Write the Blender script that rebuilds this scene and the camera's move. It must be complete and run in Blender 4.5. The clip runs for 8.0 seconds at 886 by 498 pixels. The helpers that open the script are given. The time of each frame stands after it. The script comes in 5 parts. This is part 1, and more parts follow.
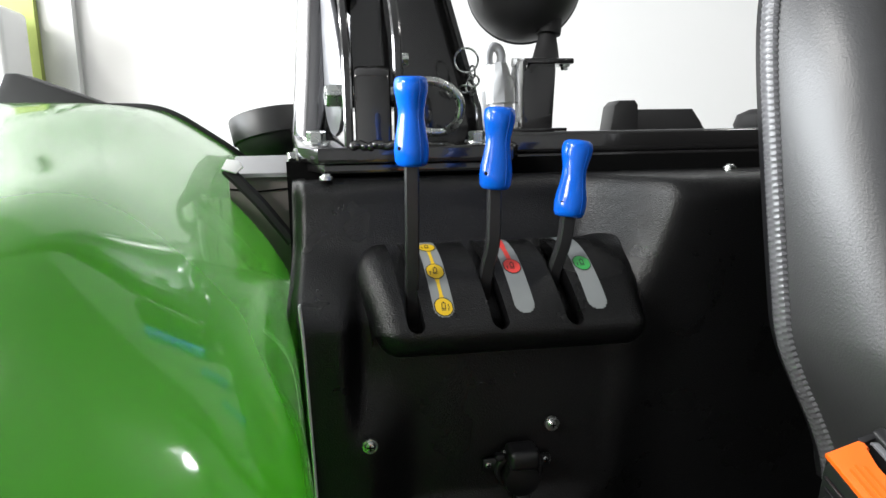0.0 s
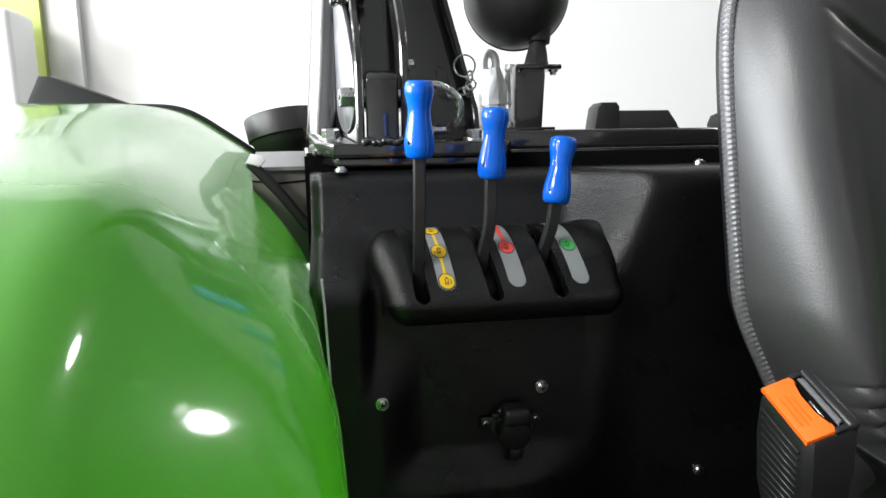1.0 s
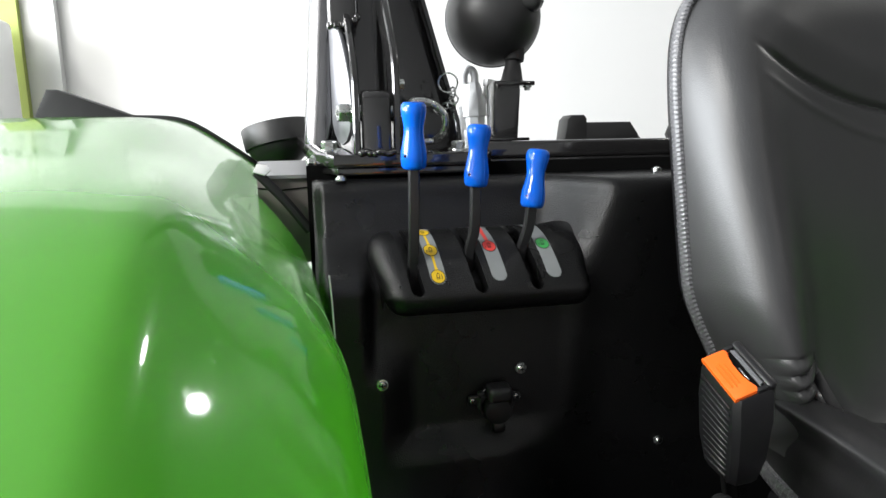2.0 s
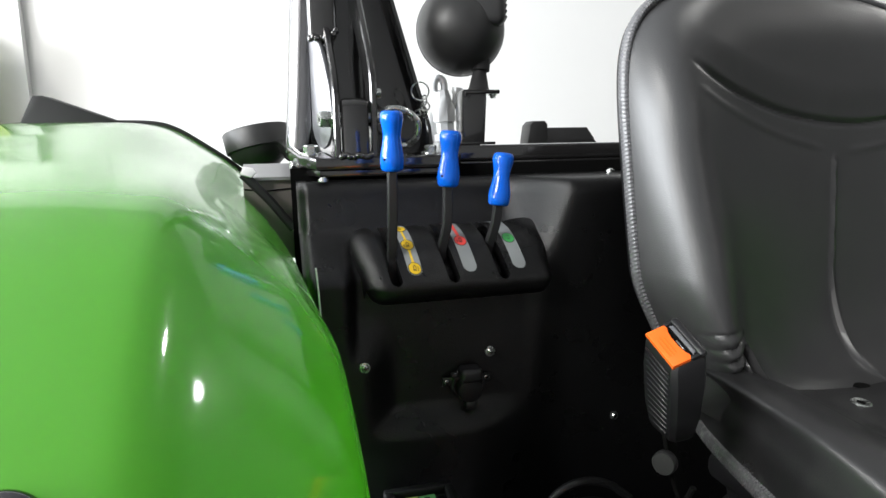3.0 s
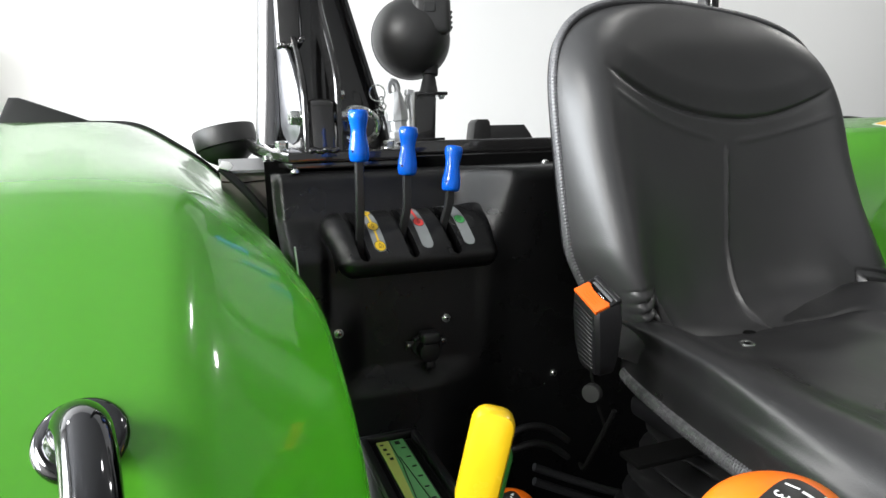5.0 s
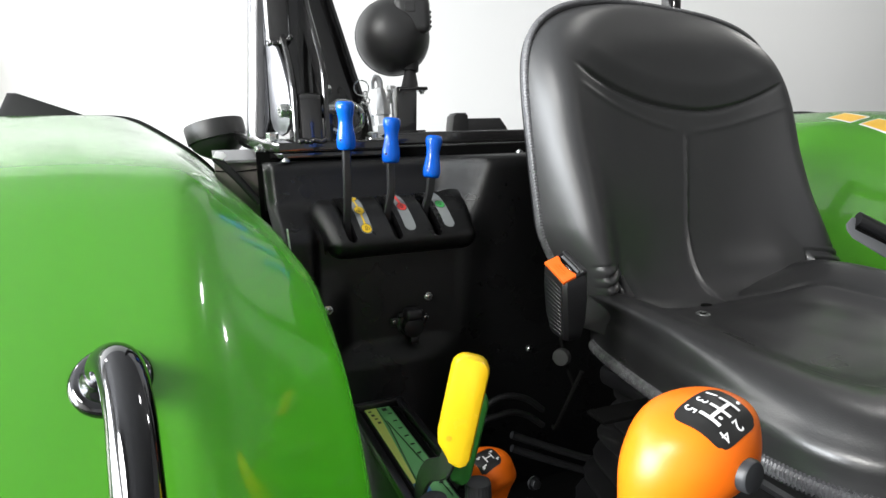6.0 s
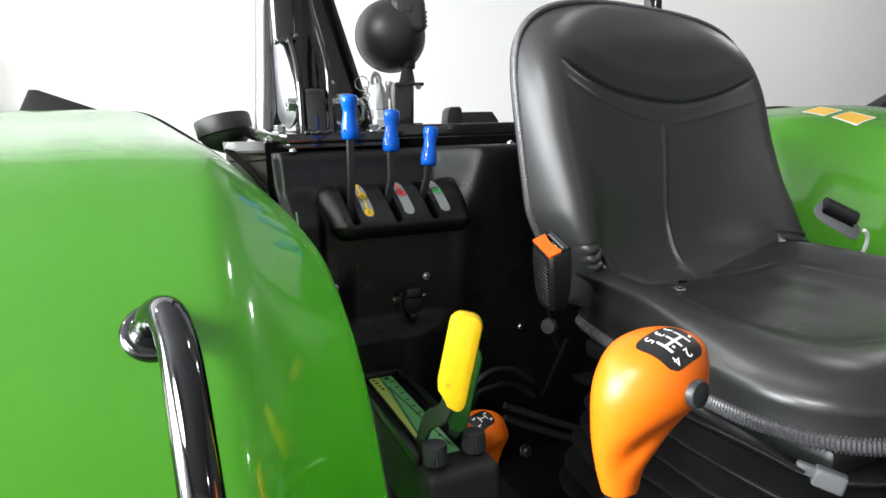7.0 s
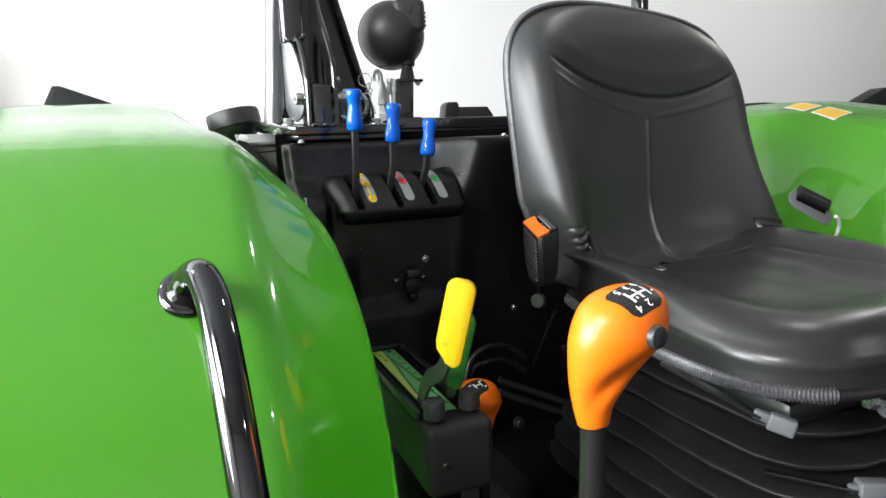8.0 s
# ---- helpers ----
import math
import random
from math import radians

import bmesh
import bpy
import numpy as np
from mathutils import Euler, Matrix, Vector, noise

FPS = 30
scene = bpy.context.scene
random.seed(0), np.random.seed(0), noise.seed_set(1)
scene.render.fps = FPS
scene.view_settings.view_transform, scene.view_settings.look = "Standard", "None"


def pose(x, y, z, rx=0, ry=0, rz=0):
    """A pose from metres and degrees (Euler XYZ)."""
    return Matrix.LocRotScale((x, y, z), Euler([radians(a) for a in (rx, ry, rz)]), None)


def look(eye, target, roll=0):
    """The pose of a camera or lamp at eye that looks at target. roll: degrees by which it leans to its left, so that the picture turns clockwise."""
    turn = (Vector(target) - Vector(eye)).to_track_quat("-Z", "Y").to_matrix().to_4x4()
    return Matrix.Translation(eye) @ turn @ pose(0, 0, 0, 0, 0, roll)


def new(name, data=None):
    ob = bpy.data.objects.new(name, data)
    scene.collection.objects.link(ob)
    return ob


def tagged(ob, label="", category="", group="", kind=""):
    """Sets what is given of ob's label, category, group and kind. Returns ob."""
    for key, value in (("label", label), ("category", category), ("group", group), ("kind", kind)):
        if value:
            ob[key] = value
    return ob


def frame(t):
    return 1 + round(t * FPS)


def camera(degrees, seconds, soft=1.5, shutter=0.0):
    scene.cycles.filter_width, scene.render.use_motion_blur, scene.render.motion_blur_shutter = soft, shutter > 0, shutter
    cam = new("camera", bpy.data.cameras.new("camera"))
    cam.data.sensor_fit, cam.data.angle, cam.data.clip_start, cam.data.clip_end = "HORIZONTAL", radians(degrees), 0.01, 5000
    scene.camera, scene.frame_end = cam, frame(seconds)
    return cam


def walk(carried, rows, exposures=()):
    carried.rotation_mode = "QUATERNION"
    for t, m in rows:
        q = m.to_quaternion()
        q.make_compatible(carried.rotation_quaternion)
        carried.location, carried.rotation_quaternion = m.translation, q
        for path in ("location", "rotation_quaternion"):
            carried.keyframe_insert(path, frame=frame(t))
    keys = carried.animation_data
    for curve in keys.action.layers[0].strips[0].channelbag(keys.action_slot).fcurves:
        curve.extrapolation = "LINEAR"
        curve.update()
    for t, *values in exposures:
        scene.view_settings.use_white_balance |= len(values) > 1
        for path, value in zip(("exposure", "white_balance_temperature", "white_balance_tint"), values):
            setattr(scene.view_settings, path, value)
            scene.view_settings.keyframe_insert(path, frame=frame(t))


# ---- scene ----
cam = camera(71.5, 8.0)
PATH = [
    (0, (0.066, 0.036, 1.402), (0.329, 1.99, 1.064), -1.1),
    (0.5, (0.059, 0.004, 1.399), (0.329, 1.957, 1.064), -1.1),
    (1, (0.047, -0.033, 1.396), (0.334, 1.918, 1.066), -1.0),
    (1.5, (0.032, -0.07, 1.403), (0.356, 1.875, 1.07), -1.1),
    (3, (-0.006, -0.167, 1.412), (0.476, 1.746, 1.081), -1.2),
    (3.5, (-0.014, -0.192, 1.41), (0.512, 1.709, 1.081), -1.3),
    (4, (-0.029, -0.216, 1.408), (0.546, 1.671, 1.077), -1.4),
    (4.5, (-0.045, -0.244, 1.407), (0.57, 1.63, 1.077), -1.5),
    (5.8, (-0.074, -0.32, 1.387), (0.632, 1.523, 1.064), -2.0),
    (6, (-0.08, -0.334, 1.384), (0.632, 1.506, 1.061), -2.0),
    (6.5, (-0.093, -0.366, 1.375), (0.63, 1.47, 1.052), -2.2),
    (7, (-0.111, -0.401, 1.368), (0.618, 1.433, 1.046), -2.3),
    (7.5, (-0.125, -0.435, 1.361), (0.605, 1.399, 1.039), -2.3),
    (8, (-0.139, -0.471, 1.352), (0.594, 1.362, 1.032), -2.4),
]
walk(cam, [(t, look(eye, target, roll)) for t, eye, target, roll in PATH])

from mathutils.bvhtree import BVHTree

# ---- light ----
world = bpy.data.worlds.new("world")
scene.world = world
world.use_nodes = True
world.node_tree.nodes["Background"].inputs[0].default_value = (0.9, 0.95, 1.0, 1)
world.node_tree.nodes["Background"].inputs[1].default_value = 0.05


def ceiling_or_fill_lamp(x, y, size, watts):
    data = bpy.data.lights.new("ceiling_or_fill_light", "AREA")
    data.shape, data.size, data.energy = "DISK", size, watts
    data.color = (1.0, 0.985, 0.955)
    ob = new("ceiling_or_fill_light", data)
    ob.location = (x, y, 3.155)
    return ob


# first disc makes the fender highlight; the other two are added fill
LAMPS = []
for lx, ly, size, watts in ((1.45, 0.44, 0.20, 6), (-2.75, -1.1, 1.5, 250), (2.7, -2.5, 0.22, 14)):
    ceiling_or_fill_lamp(lx, ly, size, watts)
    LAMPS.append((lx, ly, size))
# left bulb is added fill for the upper wall; right one makes a highlight
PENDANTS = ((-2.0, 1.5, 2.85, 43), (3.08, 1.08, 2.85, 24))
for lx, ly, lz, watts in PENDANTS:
    data = bpy.data.lights.new("pendant_or_fill_light", "POINT")
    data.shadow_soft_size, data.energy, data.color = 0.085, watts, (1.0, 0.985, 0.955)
    new("pendant_or_fill_light", data).location = (lx, ly, lz)

# side fill as daylight, in the opening of an added, unseen west window
side_fill = bpy.data.lights.new("added_window_light", "AREA")
side_fill.shape, side_fill.size, side_fill.size_y, side_fill.energy = "RECTANGLE", 3.0, 1.7, 600
side_fill.color = (0.92, 0.96, 1.0)
new("added_window_light", side_fill).matrix_world = look((-3.97, 0.4, 1.85), (0, 0.4, 1.85))

# ---- materials ----


def principled(name, base, rough, metal=0.0, coat=0.0, spec=0.5):
    mat = bpy.data.materials.new(name)
    mat.use_nodes = True
    p = mat.node_tree.nodes["Principled BSDF"]
    p.inputs["Base Color"].default_value = (*base, 1)
    p.inputs["Roughness"].default_value = rough
    p.inputs["Metallic"].default_value = metal
    p.inputs["Coat Weight"].default_value = coat
    p.inputs["Coat Roughness"].default_value = 0.055
    p.inputs["Coat IOR"].default_value = 1.8
    p.inputs["Specular IOR Level"].default_value = spec
    return mat


def textured(name, base, rough, metal=0.0, coat=0.0, spec=0.5, grain=900.0, bump=0.15, depth=0.0004,
             vary=0.12, stain=7.0, rough_vary=0.1, tone=None):
    """Colour and gloss drift at a large scale, relief at a fine one."""
    mat = principled(name, base, rough, metal, coat, spec)
    nt = mat.node_tree
    p = nt.nodes["Principled BSDF"]
    co = nt.nodes.new("ShaderNodeTexCoord")
    big = nt.nodes.new("ShaderNodeTexNoise")
    big.inputs["Scale"].default_value, big.inputs["Detail"].default_value = stain, 5.0
    fine = nt.nodes.new("ShaderNodeTexNoise")
    fine.inputs["Scale"].default_value, fine.inputs["Detail"].default_value = grain, 2.0
    for n in (big, fine):
        nt.links.new(co.outputs["Object"], n.inputs["Vector"])
    mix = nt.nodes.new("ShaderNodeMix")
    mix.data_type = "RGBA"
    low = tone or tuple(c * (1 - vary) for c in base)
    high = tuple(min(1.0, c * (1 + vary)) for c in base)
    mix.inputs["A"].default_value, mix.inputs["B"].default_value = (*low, 1), (*high, 1)
    nt.links.new(big.outputs["Fac"], mix.inputs["Factor"])
    nt.links.new(mix.outputs["Result"], p.inputs["Base Color"])
    rr = nt.nodes.new("ShaderNodeMapRange")
    rr.inputs["To Min"].default_value = max(0.02, rough - rough_vary)
    rr.inputs["To Max"].default_value = min(1.0, rough + rough_vary)
    nt.links.new(big.outputs["Fac"], rr.inputs["Value"])
    nt.links.new(rr.outputs["Result"], p.inputs["Roughness"])
    if bump:
        b = nt.nodes.new("ShaderNodeBump")
        b.inputs["Strength"].default_value, b.inputs["Distance"].default_value = bump, depth
        nt.links.new(fine.outputs["Fac"], b.inputs["Height"])
        nt.links.new(b.outputs["Normal"], p.inputs["Normal"])
    return mat


M_WALL = textured("white_wallpaper", (0.84, 0.835, 0.82), 0.85, grain=60.0, bump=0.12, depth=0.002, vary=0.02, stain=1.5)
M_TRIM = textured("white_trim", (0.78, 0.78, 0.77), 0.5, bump=0.05, vary=0.03)
M_OLIVE = textured("olive_paint", (0.36, 0.42, 0.11), 0.6, bump=0.05, vary=0.08)
M_FLOOR = textured("dark_grey_floor", (0.025, 0.025, 0.025), 0.75, spec=0.2, grain=200.0, bump=0.1, vary=0.15, stain=2.0)
M_GREYWALL = textured("grey_rear_wall", (0.27, 0.27, 0.27), 0.8, grain=60.0, bump=0.1, depth=0.002, vary=0.05, stain=1.5)
M_SIDEWALL = textured("grey_side_wall", (0.20, 0.20, 0.197), 0.8, grain=60.0, bump=0.1, depth=0.002, vary=0.05, stain=1.5)
M_CEIL = textured("white_ceiling", (0.30, 0.30, 0.30), 0.9, grain=80.0, bump=0.1, vary=0.03)
M_GREEN = textured("green_paint", (0.112, 0.445, 0.028), 0.24, coat=1.0, spec=0.42, grain=350.0, bump=0.015, depth=0.0004, vary=0.05, stain=3.0, rough_vary=0.04)
M_PLASTIC = textured("black_grained_plastic", (0.0045, 0.0045, 0.0048), 0.28, spec=0.38, grain=850.0, bump=0.9, depth=0.0007, vary=0.25, stain=18.0, rough_vary=0.03)
M_SMOOTH = textured("black_smooth_plastic", (0.010, 0.010, 0.011), 0.34, grain=900.0, bump=0.06, vary=0.2, stain=20.0)
M_LAMPBLACK = textured("satin_black_plastic", (0.024, 0.024, 0.0245), 0.46, grain=900.0, bump=0.15, vary=0.15, stain=20.0)
M_PAINTED = textured("gloss_black_paint", (0.014, 0.0135, 0.0135), 0.15, coat=0.5, grain=260.0, bump=0.05, depth=0.0006, vary=0.3, stain=14.0, rough_vary=0.05)
M_CAST = textured("black_painted_casting", (0.010, 0.0095, 0.0095), 0.17, coat=0.6, grain=160.0, bump=0.30, depth=0.0012, vary=0.4, stain=40.0, rough_vary=0.10)
M_BRUSHED = textured("brushed_steel", (0.30, 0.30, 0.315), 0.42, metal=1.0, grain=500.0, bump=0.10, vary=0.25, stain=45.0, rough_vary=0.12)
M_BROWNED = textured("dark_primer_steel", (0.17, 0.15, 0.14), 0.45, grain=500.0, bump=0.12, vary=0.3, stain=26.0)
M_BUTTON = textured("orange_button_plastic", (0.92, 0.14, 0.008), 0.5, grain=300.0, bump=0.05, vary=0.05, stain=30.0)
M_BELLOWS = textured("black_bellows_rubber", (0.010, 0.010, 0.0105), 0.40, grain=500.0, bump=0.2, vary=0.3, stain=14.0)
M_STEEL = textured("black_oxide_steel", (0.03, 0.03, 0.032), 0.38, metal=0.3, grain=800.0, bump=0.2, vary=0.3, stain=60.0)
M_VINYL = textured("black_vinyl", (0.038, 0.038, 0.039), 0.37, spec=0.48, grain=700.0, bump=0.32, depth=0.0005, vary=0.15, stain=9.0, rough_vary=0.06)
M_SEATVINYL = textured("scuffed_black_vinyl", (0.017, 0.017, 0.0175), 0.31, spec=0.72, grain=600.0, bump=0.25, depth=0.0005, vary=0.35, stain=11.0, rough_vary=0.10)


def scuffed(mat, colour, scale, amount):
    """Pale rub marks: short streaks where a stretched noise peaks, thicker in places."""
    nt = mat.node_tree
    p = nt.nodes["Principled BSDF"]
    under = p.inputs["Base Color"].links[0].from_socket
    co = nt.nodes.new("ShaderNodeTexCoord")
    fit = nt.nodes.new("ShaderNodeMapping")
    fit.inputs["Rotation"].default_value = (0.2, 0.1, 0.7)
    fit.inputs["Scale"].default_value = (scale, scale * 0.18, scale * 0.5)
    streak = nt.nodes.new("ShaderNodeTexNoise")
    streak.inputs["Scale"].default_value, streak.inputs["Detail"].default_value = 1.0, 4.0
    where = nt.nodes.new("ShaderNodeTexNoise")
    where.inputs["Scale"].default_value, where.inputs["Detail"].default_value = 9.0, 3.0
    nt.links.new(co.outputs["Object"], fit.inputs["Vector"])
    nt.links.new(fit.outputs["Vector"], streak.inputs["Vector"])
    nt.links.new(co.outputs["Object"], where.inputs["Vector"])
    a = nt.nodes.new("ShaderNodeMapRange")
    a.inputs["From Min"].default_value, a.inputs["From Max"].default_value = 0.60, 0.78
    b = nt.nodes.new("ShaderNodeMapRange")
    b.inputs["From Min"].default_value, b.inputs["From Max"].default_value = 0.46, 0.66
    b.inputs["To Max"].default_value = amount
    nt.links.new(streak.outputs["Fac"], a.inputs["Value"])
    nt.links.new(where.outputs["Fac"], b.inputs["Value"])
    both = nt.nodes.new("ShaderNodeMath")
    both.operation = "MULTIPLY"
    nt.links.new(a.outputs["Result"], both.inputs[0])
    nt.links.new(b.outputs["Result"], both.inputs[1])
    mix = nt.nodes.new("ShaderNodeMix")
    mix.data_type = "RGBA"
    mix.inputs["B"].default_value = (*colour, 1)
    nt.links.new(both.outputs["Value"], mix.inputs["Factor"])
    nt.links.new(under, mix.inputs["A"])
    nt.links.new(mix.outputs["Result"], p.inputs["Base Color"])


M_BRAID = textured("grey_black_braid", (0.10, 0.10, 0.105), 0.30, grain=900.0, bump=0.2, vary=0.2, stain=120.0)
M_BRAIDLOW = textured("dark_braid", (0.07, 0.07, 0.074), 0.27, grain=900.0, bump=0.2, vary=0.2, stain=120.0)
M_RUBBER = textured("black_rubber", (0.016, 0.016, 0.017), 0.62, spec=0.3, grain=600.0, bump=0.2, vary=0.2, stain=20.0)
# near-black with hardly any gloss: shade of holes and hidden parts as colour
M_DARK = textured("near_black_shade", (0.003, 0.003, 0.003), 0.9, spec=0.08, bump=0.0, vary=0.2)
M_BLUE = textured("blue_grip_plastic", (0.002, 0.105, 0.60), 0.18, coat=0.1, spec=0.35, grain=300.0, bump=0.02, vary=0.06, stain=30.0, rough_vary=0.04)
M_YELLOW = textured("yellow_grip_plastic", (0.82, 0.56, 0.012), 0.26, grain=300.0, bump=0.03, vary=0.04, stain=20.0)
M_ORANGE = textured("orange_knob_plastic", (0.95, 0.175, 0.006), 0.36, coat=0.0, grain=300.0, bump=0.03, vary=0.04, stain=18.0, rough_vary=0.05)
M_EMBOSS = textured("darker_orange_plastic", (0.62, 0.13, 0.005), 0.35, bump=0.02, vary=0.04, stain=18.0)
M_GREENGRIP = textured("green_grip_plastic", (0.03, 0.20, 0.03), 0.35, grain=300.0, bump=0.03, vary=0.06, stain=20.0)
M_CHROME = textured("dark_chrome", (0.105, 0.105, 0.11), 0.06, metal=1.0, grain=200.0, bump=0.01, vary=0.1, stain=15.0, rough_vary=0.03)
M_TUBE = textured("polished_steel", (0.20, 0.20, 0.208), 0.17, metal=1.0, grain=160.0, bump=0.03, vary=0.1, stain=20.0, rough_vary=0.04)
M_ZINC = textured("zinc_steel", (0.62, 0.64, 0.62), 0.27, metal=1.0, grain=700.0, bump=0.12, vary=0.15, stain=120.0)
# near-white non-metal: the glare on bright metal is put into the colour
M_SILVER = textured("silver_glare_white", (0.94, 0.95, 0.94), 0.38, metal=0.0, grain=400.0, bump=0.15, vary=0.12, stain=60.0)
M_GREYPL = textured("grey_plastic", (0.12, 0.124, 0.132), 0.45, grain=700.0, bump=0.1, vary=0.1, stain=25.0)
M_TONGUE = textured("dull_grey_steel", (0.30, 0.30, 0.31), 0.4, metal=0.5, grain=400.0, bump=0.1, vary=0.15, stain=60.0)
M_SIGN = textured("white_sign_board", (0.90, 0.90, 0.89), 0.4, bump=0.02, vary=0.04, stain=4.0)
M_BUTTONGREY = textured("dark_grey_plastic", (0.032, 0.034, 0.037), 0.4, grain=700.0, bump=0.05, vary=0.1, stain=25.0)
M_HOUSING = textured("black_matt_plastic", (0.017, 0.017, 0.0175), 0.56, spec=0.3, grain=900.0, bump=0.25, vary=0.2, stain=20.0)
M_LETTER = textured("grey_lettering", (0.20, 0.22, 0.21), 0.5, bump=0.02, vary=0.05, stain=8.0)
M_STRIP = textured("grey_sticker", (0.22, 0.235, 0.24), 0.4, bump=0.02, vary=0.06, stain=60.0)
M_STY = textured("yellow_sticker", (0.72, 0.47, 0.015), 0.4, bump=0.02, vary=0.06, stain=60.0)
M_STR = textured("red_sticker", (0.72, 0.06, 0.05), 0.4, bump=0.02, vary=0.06, stain=60.0)
M_STG = textured("green_sticker", (0.04, 0.36, 0.08), 0.4, bump=0.02, vary=0.06, stain=60.0)
M_INK = principled("black_ink", (0.012, 0.012, 0.012), 0.45)
M_WHITE = textured("white_print", (0.80, 0.80, 0.80), 0.45, bump=0.0, vary=0.04)
M_DECY = textured("pale_yellow_decal", (0.55, 0.56, 0.16), 0.35, bump=0.0, vary=0.05, stain=40.0)
M_DECG = textured("pale_green_decal", (0.16, 0.40, 0.17), 0.35, bump=0.0, vary=0.05, stain=40.0)
M_DECB = textured("blue_decal", (0.07, 0.20, 0.36), 0.35, bump=0.0, vary=0.05, stain=40.0)
M_WARN = textured("amber_warning_label", (0.74, 0.43, 0.035), 0.35, bump=0.0, vary=0.05, stain=40.0)

scuffed(M_SEATVINYL, (0.11, 0.11, 0.105), 160.0, 0.55)
scuffed(M_BELLOWS, (0.09, 0.09, 0.085), 120.0, 0.45)
scuffed(M_HOUSING, (0.07, 0.07, 0.07), 200.0, 0.35)

# ---- building helpers ----


def tree_of(ob):
    """A search tree over a finished mesh, to lay labels on it."""
    return BVHTree.FromPolygons([v.co.copy() for v in ob.data.vertices], [tuple(f.vertices) for f in ob.data.polygons])


def onto(tree, m, px, py, off):
    """The point of the mesh under (px, py) of the plane m, off metres proud of it."""
    n = m.to_3x3() @ Vector((0, 0, 1))
    at, nrm, _, _ = tree.ray_cast(m @ Vector((px, py, 0.06)), -n)
    return (at if at is not None else m @ Vector((px, py, 0))) + n * off


def thing(name, at, label, category, group="", kind=""):
    ob = new(name)
    ob.empty_display_size = 0.02
    ob.location = at
    return tagged(ob, label, category, group, kind)


def part(name, bm, material, parent=None, label="", smooth=True, angle=40.0):
    """Links a bmesh, made in world metres, as ONE mesh object under a thing or a part."""
    bmesh.ops.recalc_face_normals(bm, faces=bm.faces)
    if smooth:
        sharp = radians(angle)
        for f in bm.faces:
            f.smooth = True
        for e in bm.edges:
            e.smooth = len(e.link_faces) != 2 or e.calc_face_angle(0.0) < sharp
    data = bpy.data.meshes.new(name)
    bm.to_mesh(data)
    bm.free()
    data.materials.append(material)
    ob = new(name, data)
    if parent is not None:
        ob.parent = parent
        where = Vector(parent.location)
        up = parent.parent
        while up is not None:
            where += Vector(up.location)
            up = up.parent
        if parent.type == "EMPTY":
            ob.matrix_parent_inverse = Matrix.Translation(-where)
        # a mesh parent sits at its own thing's origin offset, so its children need no further shift
    if label:
        ob["label"] = label
    return ob


def S(v, a, b):
    k = min(1.0, max(0.0, (v - a) / (b - a)))
    return k * k * (3 - 2 * k)


def spline(points, n):
    """Catmull-Rom through a few points, n steps a span."""
    p = [Vector(q) for q in points]
    p = [p[0] * 2 - p[1]] + p + [p[-1] * 2 - p[-2]]
    out = []
    for i in range(1, len(p) - 2):
        a, b, c, d = p[i - 1], p[i], p[i + 1], p[i + 2]
        for k in range(n):
            t = k / n
            out.append(0.5 * (2 * b + (c - a) * t + (2 * a - 5 * b + 4 * c - d) * t * t + (3 * b - a - 3 * c + d) * t ** 3))
    out.append(p[-2])
    return out


def quads(bm, rows, close_u=False, close_v=False):
    """Faces over a table of vertices."""
    nr, nc = len(rows), len(rows[0])
    for i in range(nr if close_v else nr - 1):
        for j in range(nc if close_u else nc - 1):
            f = [rows[i][j], rows[i][(j + 1) % nc], rows[(i + 1) % nr][(j + 1) % nc], rows[(i + 1) % nr][j]]
            if len(set(f)) == 4:
                bm.faces.new(f)
    return bm


def box(bm, centre, size, bevel=0.0, seg=2, turn=None):
    m = Matrix.Translation(centre) @ (turn or Matrix()) @ Matrix.Diagonal((*size, 1))
    made = bmesh.ops.create_cube(bm, size=1.0, matrix=m)
    if bevel:
        edges = list({e for v in made["verts"] for e in v.link_edges})
        bmesh.ops.bevel(bm, geom=edges, offset=bevel, segments=seg, profile=0.5, affect="EDGES", clamp_overlap=True)
    return bm


def frame_along(z_axis, hint=(0, 0, 1)):
    z = Vector(z_axis).normalized()
    h = Vector(hint)
    if abs(z.dot(h)) > 0.95:
        h = Vector((0, 1, 0))
    x = h.cross(z).normalized()
    y = z.cross(x)
    return Matrix((x, y, z)).transposed().to_4x4()


def lathe(bm, profile, at, axis=(0, 0, 1), n=24, squash=1.0):
    """profile: (radius, height) pairs, turned about axis at the point given."""
    m = Matrix.Translation(at) @ frame_along(axis)
    rows = []
    for r, h in profile:
        if r < 1e-6:
            rows.append([bm.verts.new(m @ Vector((0, 0, h)))] * n)
        else:
            rows.append([bm.verts.new(m @ Vector((r * math.cos(k * math.tau / n), squash * r * math.sin(k * math.tau / n), h))) for k in range(n)])
    for i in range(len(rows) - 1):
        for j in range(n):
            f = []
            for v in (rows[i][j], rows[i][(j + 1) % n], rows[i + 1][(j + 1) % n], rows[i + 1][j]):
                if v not in f:
                    f.append(v)
            if len(f) > 2:
                bm.faces.new(f)
    return bm


